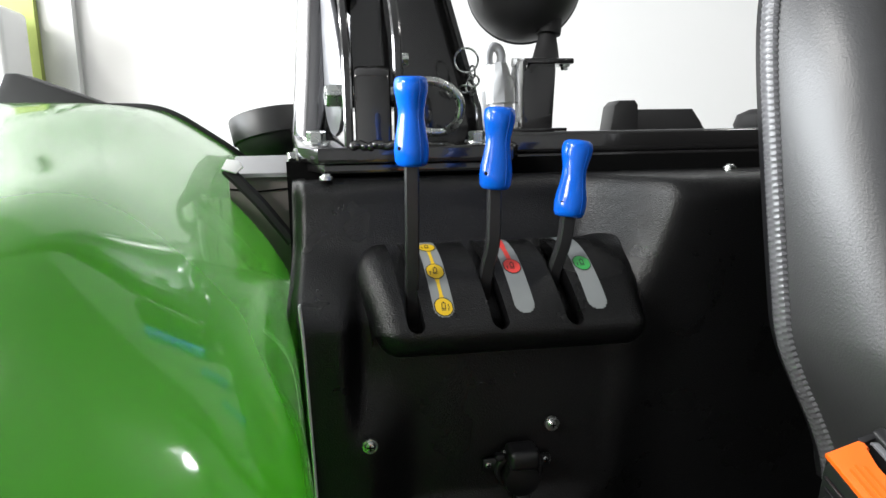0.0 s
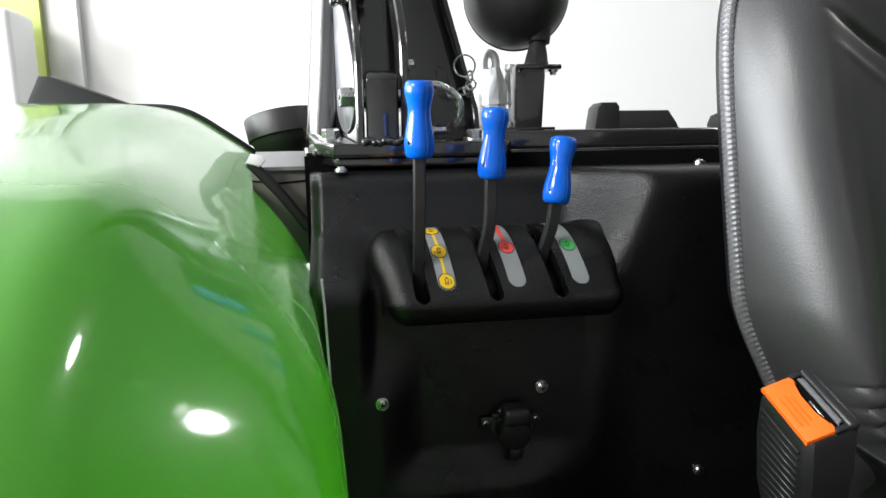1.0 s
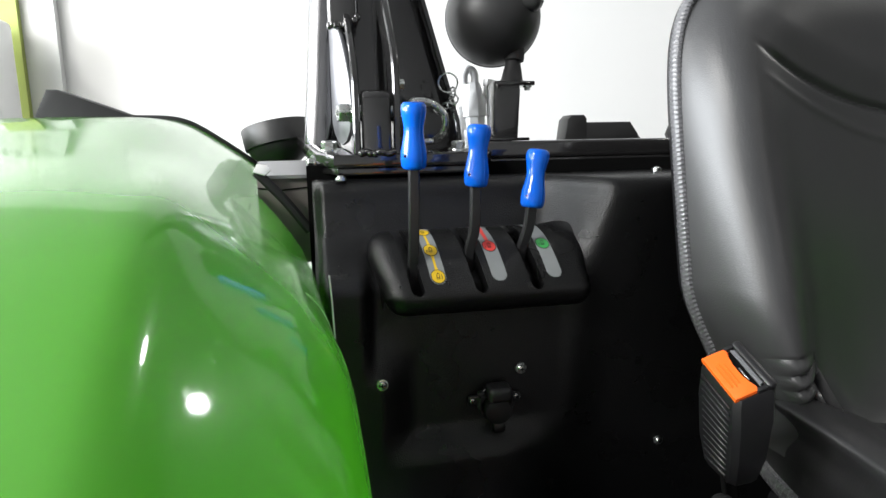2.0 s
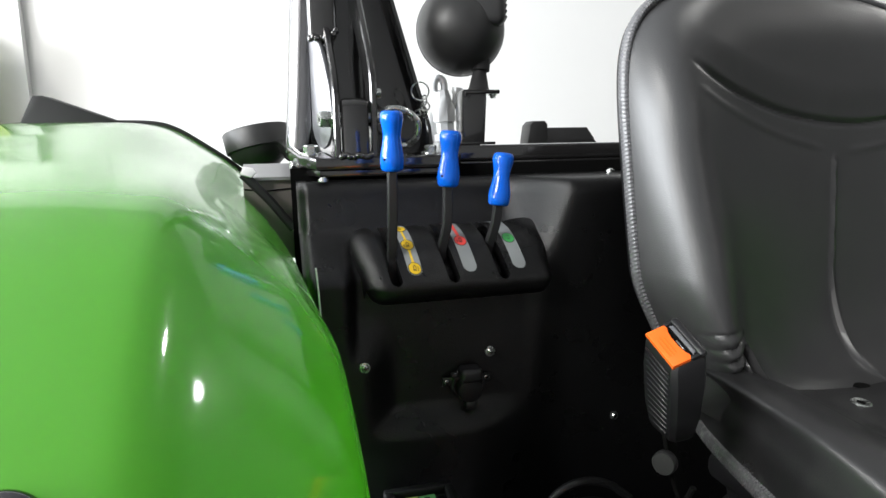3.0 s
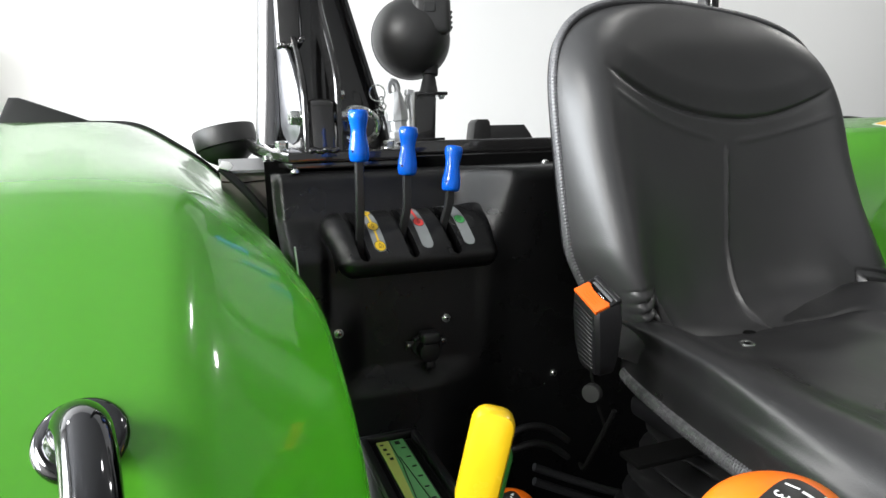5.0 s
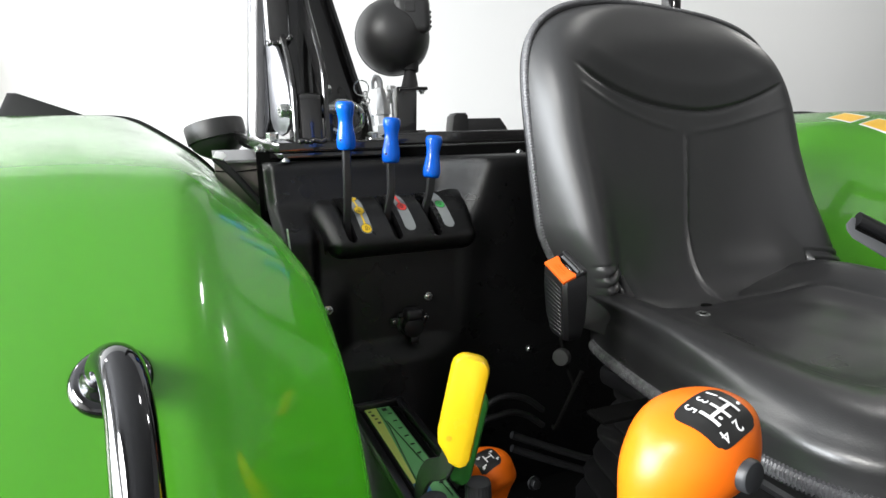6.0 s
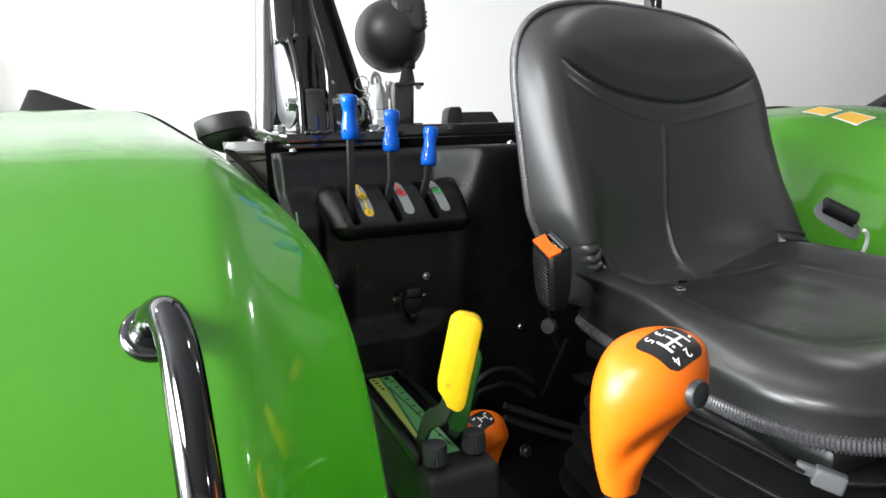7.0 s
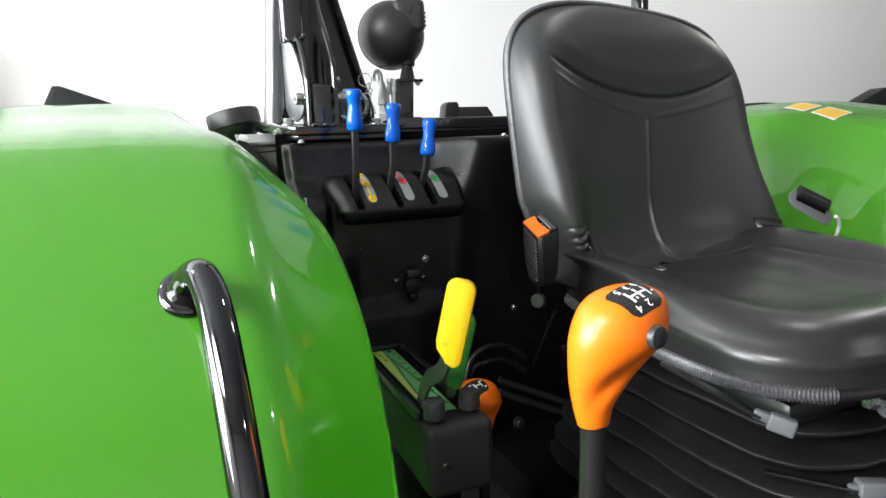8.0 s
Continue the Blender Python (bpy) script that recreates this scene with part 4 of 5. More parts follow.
def work_lamp():
    wl = thing("work_lamp", (0.266, 0.72, 1.413), "round black plastic work lamp on a swivel bracket", "work lamp")
    ball = Vector((0.263, 0.765, 1.583))
    face = Vector((0.25, 0.94, 0.12)).normalized()
    bm = bmesh.new()
    R = 0.066
    prof = [(0, -R)] + [(R * math.sin(a), -R * math.cos(a)) for a in [k * math.pi / 20 for k in range(1, 12)]]
    prof += [(R * 0.99, 0.016), (R * 1.03, 0.017), (R * 1.03, 0.028), (R * 0.97, 0.030), (R * 0.9, 0.026), (0, 0.024)]
    lathe(bm, prof, ball, face, 44)
    shell = part("housing", bm, M_LAMPBLACK, wl)
    bm = bmesh.new()
    up = Vector((0, 0, 1))
    side = face.cross(up).normalized()
    across = Vector((face.y, -face.x, 0)).normalized()
    m = axes(ball - face * 0.026 + across * 0.033 + up * 0.032, across, up)
    turn = m.to_3x3().to_4x4()
    box(bm, m.translation, (0.062, 0.062, 0.056), 0.012, 4, turn=turn)
    for k in range(4):
        box(bm, m @ Vector((0.0315, -0.018 + 0.008 * k, -0.004)), (0.005, 0.0035, 0.036), 0.001, 1, turn=turn)
    box(bm, m @ Vector((-0.004, 0.0115, 0.0282)), (0.018, 0.016, 0.002), 0.0008, 1, turn=turn)
    part("switch_cover", bm, M_LAMPBLACK, shell)
    bm = bmesh.new()
    lathe(bm, [(0, 0), (0.0165, 0.0), (0.0165, 0.003), (0.0150, 0.005), (0.0125, 0.018), (0.0105, 0.027), (0.0105, 0.030), (0.0145, 0.031), (0.0150, 0.036), (0.0150, 0.060), (0, 0.060)], (0.2820, 0.738, 1.4905), (0.10, 0.1, 1), 26)
    part("neck", bm, M_RUBBER, wl)
    bm = bmesh.new()
    box(bm, (0.276, 0.722, 1.488), (0.056, 0.036, 0.006), 0.0015)
    box(bm, (0.2495, 0.722, 1.449), (0.006, 0.036, 0.080), 0.0015)
    box(bm, (0.2655, 0.737, 1.449), (0.034, 0.005, 0.078), 0.0015)
    prism(bm, [(-0.018, -0.036), (0.014, -0.036), (0.017, 0.030), (0.017, 0.036), (-0.010, 0.036), (-0.018, 0.028)], 0.005, axes((0.2655, 0.705, 1.449), (1, 0, 0), (0, 0, 1)), 0.0015)
    box(bm, (0.262, 0.715, 1.4145), (0.060, 0.05, 0.004), 0.001)
    part("bracket", bm, M_PAINTED, wl)
    screw("bracket_nut", (0.236, 0.702, 1.4165), (0, 0, 1), 0.009, "zinc hex nut", wl, hexed=True)
    screw("bracket_nut", (0.297, 0.716, 1.4845), (0, 0, -1), 0.006, "zinc hex nut", wl, hexed=True)
    return wl


work_lamp()

# silver coupling behind the roll bar
cp = thing("hydraulic_coupling", (0.247, 0.80, 1.415), "bright silver cast hydraulic coupling with hooked pipe", "coupling")
bm = bmesh.new()
lathe(bm, [(0, 0), (0.020, 0), (0.020, 0.016), (0.015, 0.018), (0.015, 0.034), (0.0185, 0.036), (0.0185, 0.060), (0.014, 0.066), (0.012, 0.076), (0.009, 0.084), (0, 0.084)], (0.247, 0.80, 1.414), (-0.05, 0, 1), 8)
part("body", bm, M_SILVER, cp)
bm = bmesh.new()
lathe(bm, [(0, 0), (0.012, 0), (0.012, 0.02), (0.009, 0.024), (0.009, 0.05), (0, 0.05)], (0.226, 0.81, 1.414), (0, 0, 1), 18)
part("valve", bm, M_SILVER, cp)
bm = bmesh.new()
lathe(bm, [(0, 0), (0.007, 0), (0.007, 0.022), (0.009, 0.023), (0.009, 0.032), (0, 0.033)], (0.262, 0.798, 1.470), (0.15, 0, 1), 6)
part("nipple", bm, M_SILVER, cp)
bm = bmesh.new()
sweep(bm, spline([(0.244, 0.80, 1.492), (0.245, 0.80, 1.506), (0.241, 0.80, 1.515), (0.233, 0.80, 1.516), (0.229, 0.80, 1.508), (0.229, 0.80, 1.496)], 6), ring(0.0058, 14), hint=(0, 1, 0))
part("pipe", bm, M_SILVER, cp)

# low black box on the rail
bx = thing("number_lamp", (0.41, 0.72, 1.412), "low black plastic lamp box on the rail", "lamp")
bm = bmesh.new()
prism(bm, [(-0.048, 0.0), (0.055, 0.0), (0.048, 0.006), (0.038, 0.023), (-0.030, 0.023), (-0.048, 0.006)], 0.04, axes((0.405, 0.722, 1.4125), (1, 0, 0), (0, 0, 1)), 0.0015)
part("case", bm, M_LAMPBLACK, bx)
bm = bmesh.new()
prism(bm, [(-0.016, 0.0), (0.016, 0.0), (0.016, 0.028), (0.012, 0.033), (-0.006, 0.033), (-0.012, 0.027)], 0.034, axes((0.362, 0.718, 1.4125), (1, 0, 0), (0, 0, 1)), 0.002)
part("end_cap", bm, M_LAMPBLACK, bx)
bm = bmesh.new()
lathe(bm, [(0, 0), (0.028, 0), (0.03, 0.006), (0.026, 0.018), (0.012, 0.024), (0, 0.025)], (0.556, 0.745, 1.412), (0, 0, 1), 24)
tagged(part("plug", bm, M_RUBBER), "domed black rubber cap on the rail", "cap")

# ---- seat ----
SX, SYP, SZT, SZC, SW, YAW, TIP = 0.632, 0.472, 1.593, 1.30, 0.279, radians(6.5), math.sin(radians(3.0))     # middle, piping plane, top, shoulder line, half width, turn


def seat_turn(x, y, z):
    """From the back's own axes (across, forward negative, up) to the place's."""
    z = z - x * TIP
    return Vector((SX + x * math.cos(YAW) - y * math.sin(YAW), SYP + x * math.sin(YAW) + y * math.cos(YAW), z))


def back_face(u, z):
    """The padded front of the back: flat middle, bolsters, edges that roll back to the piping."""
    k = max(0.0, (z - SZC) / (SZT - SZC))
    taper = 1 - 0.01 * S(1.34 - z, 0.0, 0.20)
    x = u * (SW if u < 0 else SW - 0.010) * (1 - (1 - taper) * abs(u) ** 9) * max(0.0, 1 - k ** (6.4 if u < 0 else 8.0)) ** (1 / (2.6 if u < 0 else 3.0))
    q = min(1.0, (abs(u) ** 8 + k ** 8) ** (1 / 8))
    lean = -0.16 * (1.42 - z)
    y = -0.026
    y -= 0.044 * (abs(x) / 0.245) ** 3 * S(1.66 - z, 0.0, 0.26)
    # head pad above the smile-shaped seam
    zs = 1.430 + (0.034 if x < 0.018 else 0.052) * ((x - 0.018) / 0.2) ** 2
    d = z - zs
    inside = 1 - S(abs(x), 0.200, 0.240)
    y -= 0.007 * S(d, -0.001, 0.045) * (1 - S(q, 0.70, 0.95)) * inside
    y += 0.0050 * math.exp(-((d / 0.0040) ** 2)) * (1 - S(abs(x), 0.195, 0.240))
    # second seam and the middle seam under it
    z2 = 1.397 + 0.045 * (abs(x - 0.008) / 0.2) ** 1.5
    y -= 0.0014 * math.exp(-(((z - z2) / 0.004) ** 2)) * inside * S(abs(x), 0.01, 0.04)
    y -= 0.0030 * math.exp(-(((x + 0.08 * (1.39 - z)) / 0.0030) ** 2)) * S(z2 - z, 0.0, 0.02) * S(z, 1.155, 1.19)
    y += 0.0012 * noise.noise(Vector((x * 14, z * 9, 0.3))) * (1 - S(q, 0.7, 0.9))
    # the bolsters swell towards the waist and wrinkle there
    y -= (0.026 * abs(u) ** 3 + 0.030 * u * u - 0.007) * S(1.42 - z, 0.0, 0.22)
    lo = 0.69 - 2.5 * (1.210 - z)
    w = S(abs(u), lo, lo + 0.09) * (1 - S(abs(u), 0.93, 0.99)) * S(z, 1.152, 1.162) * (1 - S(z, 1.206, 1.216))
    crease = abs(math.sin(math.pi * (z + 0.060 * (abs(u) - 0.8) + 0.003 * noise.noise(Vector((u * 9, z * 60, 2.0)))) / 0.0135))
    y -= w * (0.0062 * crease ** 0.7 - 0.0046)
    e = max(0.0, (q - 0.74) / 0.26)
    y = lean + y * max(0.0, 1 - e ** 2.4) ** 0.68
    if u < 0:
        x += 0.034 * abs(u) ** 6 * S(1.262 - z, 0.0, 0.115)
    else:
        x += u ** 3 * (0.034 * S(1.315 - z, 0.0, 0.17) + 0.030 * S(1.225 - z, 0.0, 0.075))
    x += (0.012 if u < 0 else 0.022) * u * math.sin(math.pi * min(1.0, abs(u))) ** 0.5 * S(1.32 - z, 0.0, 0.15) * S(abs(u), 0.3, 0.7)
    return seat_turn(x, y, z)


def back_point(u, s):
    """s from 0 to 1 runs up the fillet out of the cushion, to 2 up to the shoulders, to 3 over the top."""
    a = abs(u)
    foot = 1.1505 - 0.022 * S(a, 0.58, 0.82)
    r = 0.076 * (1 - 0.59 * S(a, 0.60, 0.95))
    rz = r + 0.046 * (1 - S(a, 0.50, 0.80))
    z0 = foot + rz
    if s >= 2:
        return back_face(u, SZC + (SZT - SZC) * math.sin(math.pi / 2 * (s - 2)))
    if s >= 1:
        return back_face(u, z0 + (SZC - z0) * (s - 1))
    t = (1 - s) * math.pi / 2
    p = back_face(u, z0)
    give = 1 - S(a, 0.80, 0.98)
    tuck = S(a, 0.72, 0.90) * (1 - math.cos(t)) * (back_face(math.copysign(1, u), z0).y - p.y)
    lean = (back_face(u, z0 + 0.003).y - p.y) / 0.003
    drop = (rz + 0.004) * math.sin(t)
    return Vector((p.x, p.y + tuck - give * (r * (1 - math.cos(t)) ** 1.45 + lean * drop), z0 - drop + (p.z - z0) * math.cos(t)))


def seat_outline_back():
    zs = [1.140 + (SZC - 1.140) * k / 30 for k in range(30)] + [SZC + (SZT - SZC) * math.sin(math.pi / 2 * k / 40) for k in range(41)]
    return [back_face(-1, z) for z in zs] + [back_face(1, z) for z in reversed(zs[:-1])]


def chevron_band(bm, path, r, pitch, hint, proud):
    """A round braided edging: chevron ribs really standing out along it."""
    path = [Vector(p) for p in path]
    acc, out = 0.0, [path[0]]
    step = pitch / 4
    for a, b in zip(path, path[1:]):
        seg = (b - a).length
        d = step - acc
        while d <= seg:
            out.append(a.lerp(b, d / seg))
            d += step
        acc = (acc + seg) % step
    n = 12
    rows, side = [], None
    for i, p in enumerate(out):
        t = (out[min(i + 1, len(out) - 1)] - out[max(i - 1, 0)]).normalized()
        if side is None:
            side = Vector(hint).cross(t).normalized()
        side = (side - t * side.dot(t)).normalized()
        up = t.cross(side)
        row = []
        for k in range(n):
            a = k * math.tau / n
            zig = abs(((k + 0.5) / n * 4) % 2 - 1)
            wave = math.sin((i / 4 + zig * 1.0) * math.tau)
            rr = r * (1 + proud * wave)
            row.append(bm.verts.new(p + side * (rr * 0.75 * math.cos(a)) + up * (rr * math.sin(a))))
        rows.append(row)
    quads(bm, rows, close_u=True)
    return bm


# cushion: a dished pad with a raised rim that rolls over to the piping
CSX, CSY, CSA, CSB, RIM_Z = 0.628, 0.165, 0.262, 0.256, 1.090


def cushion_point(rho, th):
    ca, sa = math.cos(th), math.sin(th)
    n = 4.5 if sa < 0 else 4.5 + 5.5 * S(sa, 0.0, 0.5)
    f = 1 / (abs(ca) ** n + abs(sa) ** n) ** (1 / n)
    side, front = abs(ca * f) ** 3, max(0.0, -sa * f) ** 3
    x, y = CSA * f * ca * rho, (CSB + 0.02 * S(sa, 0.0, 0.3)) * f * sa * rho
    x *= 1 - 0.26 * max(0.0, (y + CSY + 0.03) / 0.45) ** 1.8 * S(rho, 0.88, 1.0)
    floor_z = 1.136 + 0.0115 * S(y, -0.12, 0.12) - 0.012 * S(y, 0.145, 0.20)
    crest = 1.152 + 0.036 * side * S(y, -0.30, 0.16) + 0.012 * front
    z = floor_z + (max(crest, floor_z + 0.003) - floor_z) * S(rho, 0.40, 0.84)
    z += 0.003 * math.exp(-((rho - 0.5) / 0.16) ** 2) * front
    z -= 0.0018 * math.exp(-((rho - 0.62 + 0.03 * math.sin(th * 3)) / 0.016) ** 2)
    z += 0.0016 * noise.noise(Vector((x * 16, y * 16, 1.7)))
    e = max(0.0, (rho - 0.76) / 0.24)
    z = z + (RIM_Z - z) * (1 - max(0.0, 1 - e ** 2.8) ** (1 / 2.6))
    out = 1 + 0.012 * math.exp(-((rho - 0.985) / 0.012) ** 2) * (1 - S(rho, 0.99, 1.0))
    return Vector((CSX + x * out, CSY + y * out, z))


def operator_seat():
    st = thing("operator_seat", (CX, 0.2, 0.74), "black vinyl tractor seat with braided piping, slightly worn", "seat")
    bm = bmesh.new()
    nu = 260
    us = [math.copysign(1 - (1 - abs(k / nu * 2 - 1)) ** 1.35, k / nu * 2 - 1) for k in range(nu + 1)]
    ss = [k / 24 for k in range(24)] + [1 + k / 72 for k in range(72)] + [2 + k / 190 for k in range(190)]
    rows = [[bm.verts.new(back_point(u, s)) for u in us] for s in ss]
    quads(bm, rows)
    cap = bm.verts.new(back_point(0, 3))
    for a, b in zip(rows[-1], rows[-1][1:]):
        bm.faces.new((a, b, cap))
    part("backrest", bm, M_VINYL, st, "black vinyl back with curved head pad seam")
    outline = seat_outline_back()
    bm = bmesh.new()
    rows = []
    for off, shrink in ((0.0, 1.0), (0.02, 1.0), (0.035, 0.96), (0.045, 0.85), (0.05, 0.4)):
        rows.append([bm.verts.new((SX + (p.x - SX) * shrink, p.y + off, 1.30 + (p.z - 1.30) * shrink)) for p in outline])
    quads(bm, rows)
    part("back_shell", bm, M_SMOOTH, st, "black plastic back shell")
    bm = bmesh.new()
    chevron_band(bm, [p + Vector((0, 0.004, 0)) for p in outline], 0.0074, 0.0044, (0, 1, 0), 0.10)
    part("piping", bm, M_BRAID, st, "grey-black braided edging")
    # cushion
    bm = bmesh.new()
    nr, nt = 120, 260
    rows = [[bm.verts.new(cushion_point(1 - (1 - i / nr) ** 1.3, k * math.tau / nt)) for k in range(nt)] for i in range(1, nr + 1)]
    quads(bm, rows, close_u=True)
    mid = bm.verts.new(cushion_point(0, 0))
    for k in range(nt):
        bm.faces.new((rows[0][k], rows[0][(k + 1) % nt], mid))
    cushion = part("cushion", bm, M_SEATVINYL, st, "dished black vinyl cushion with scuffs")
    bm = bmesh.new()
    chevron_band(bm, [cushion_point(1, math.radians(a)) + Vector((0, 0, 0.003)) for a in range(140, 233, 2)], 0.0080, 0.0038, (0, 0, 1), 0.15)
    part("piping", bm, M_BRAIDLOW, st, "grey-black braided edging")
    bm = bmesh.new()
    sweep(bm, [cushion_point(1, math.radians(a)) + Vector((0, 0, 0.003)) for a in range(232, 401, 2)], [(u * 0.0076, v * 0.0062) for u, v in ring(1.0, 12)], hint=(0, 0, 1))
    part("edge_roll", bm, M_BELLOWS, st, "plain dark edging")
    bm = bmesh.new()
    box(bm, (CX, 0.19, 1.045), (0.40, 0.42, 0.03), 0.01)
    part("seat_pan", bm, M_SMOOTH, st)
    # vent eyelet and the puckered hole behind it
    tree = tree_of(cushion)
    for ex, ey, r, mat, nm in ((-0.090, 0.294, 0.0095, M_ZINC, "eyelet"),):
        at = tree.ray_cast(Vector((CSX + ex, ey, 1.4)), Vector((0, 0, -1)))[0]
        bm = bmesh.new()
        lathe(bm, [(r * 0.42, -0.002), (r * 0.45, 0.0012), (r * 0.85, 0.0018), (r, 0.0008), (r, -0.002)], at, (0, -0.1, 1), 24)
        part(nm, bm, mat, cushion, "dull zinc vent eyelet")
        bm = bmesh.new()
        lathe(bm, [(0, 0.0007), (r * 0.44, 0.0007), (r * 0.44, -0.002)], at, (0, -0.1, 1), 18)
        part("eyelet_hole", bm, M_DARK, cushion)
    bm = bmesh.new()
    at = tree.ray_cast(Vector((CSX - 0.045, 0.333, 1.4)), Vector((0, 0, -1)))[0]
    lathe(bm, [(0, 0.0006), (0.010, 0.0006), (0.011, -0.003)], at + Vector((0, 0, 0.001)), (0.1, -0.2, 1), 18, 0.5)
    part("vent_hole", bm, M_DARK, cushion)
    return st


seat = operator_seat()

# suspension bellows and pedestal
sus = thing("seat_suspension", (CX, 0.2, 0.73), "black rubber bellows of the seat suspension", "suspension")
bm = bmesh.new()
rows = []
lev = []
for k in range(8):
    z = 1.035 - k * 0.034
    lev += [(z, 0.180 + k * 0.008), (z - 0.011, 0.203 + k * 0.009), (z - 0.015, 0.2045 + k * 0.009), (z - 0.019, 0.200 + k * 0.009), (z - 0.026, 0.176 + k * 0.0085)]
for z, w in spline([(z, w, 0) for z, w in lev], 4) and [(p[0], p[1]) for p in spline([(z, w, 0) for z, w in lev], 4)]:
    row = []
    for a in [k * math.tau / 72 for k in range(72)]:
        ca, sa = math.cos(a), math.sin(a)
        f = 1 / (abs(ca) ** 5 + abs(sa) ** 5) ** 0.2
        sag = 0.004 * noise.noise(Vector((ca * 3, sa * 3, z * 9))) + 0.0016 * noise.noise(Vector((ca * 11, sa * 11, z * 40)))
        wv = w + 0.006 * noise.noise(Vector((ca * 2.4, sa * 2.4, z * 26)))
        row.append(bm.verts.new((CX + wv * f * ca, 0.185 + (wv + 0.03) * f * sa, z + sag)))
    rows.append(row)
quads(bm, rows, close_u=True)
part("bellows", bm, M_BELLOWS, sus)
bm = bmesh.new()
box(bm, (CX, 0.19, 0.77), (0.44, 0.46, 0.09), 0.01)
part("base", bm, M_SMOOTH, sus)


def grey_lever(at, way, label, k=1.0):
    gl = thing("seat_adjuster", at, label, "lever")
    at, way = Vector(at), Vector(way).normalized()
    m = axes(at, way, (0, 0, 1))
    bm = bmesh.new()
    box(bm, at, (0.026 * k, 0.018 * k, 0.013 * k), 0.003, 3, turn=m.to_3x3().to_4x4())
    box(bm, at - way * 0.018 + Vector((0, 0, 0.002)), (0.018, 0.011, 0.009), 0.003, 2, turn=m.to_3x3().to_4x4())
    part("knob", bm, M_GREYPL, gl)
    bm = bmesh.new()
    sweep(bm, [at - way * 0.12 + Vector((0, 0, 0.02)), at - way * 0.02], oblong(0.012, 0.004, 0.001))
    part("arm", bm, M_SMOOTH, gl)
    return gl


grey_lever((0.383, -0.058, 1.066), (0.62, -0.75, -0.25), "grey plastic seat adjuster lever below the cushion")
grey_lever((0.524, -0.062, 0.960), (0.9, -0.4, -0.05), "ribbed grey plastic seat adjuster knob near the bellows", 1.35)
ad = thing("weight_adjuster", (0.53, -0.05, 1.05), "zinc adjuster shaft with grey knob under the seat", "knob")
bm = bmesh.new()
lathe(bm, [(0, 0), (0.008, 0), (0.0085, 0.010), (0.005, 0.013), (0.0045, 0.04), (0, 0.04)], (0.515, -0.055, 1.063), (0.9, -0.15, -0.2), 6)
part("shaft", bm, M_ZINC, ad)
bm = bmesh.new()
lathe(bm, [(0, 0), (0.014, 0), (0.018, 0.008), (0.016, 0.03), (0, 0.032)], (0.539, -0.060, 1.057), (0.9, -0.15, -0.2), 16)
part("knob", bm, M_GREYPL, ad)

# ---- belt buckle and anchor ----


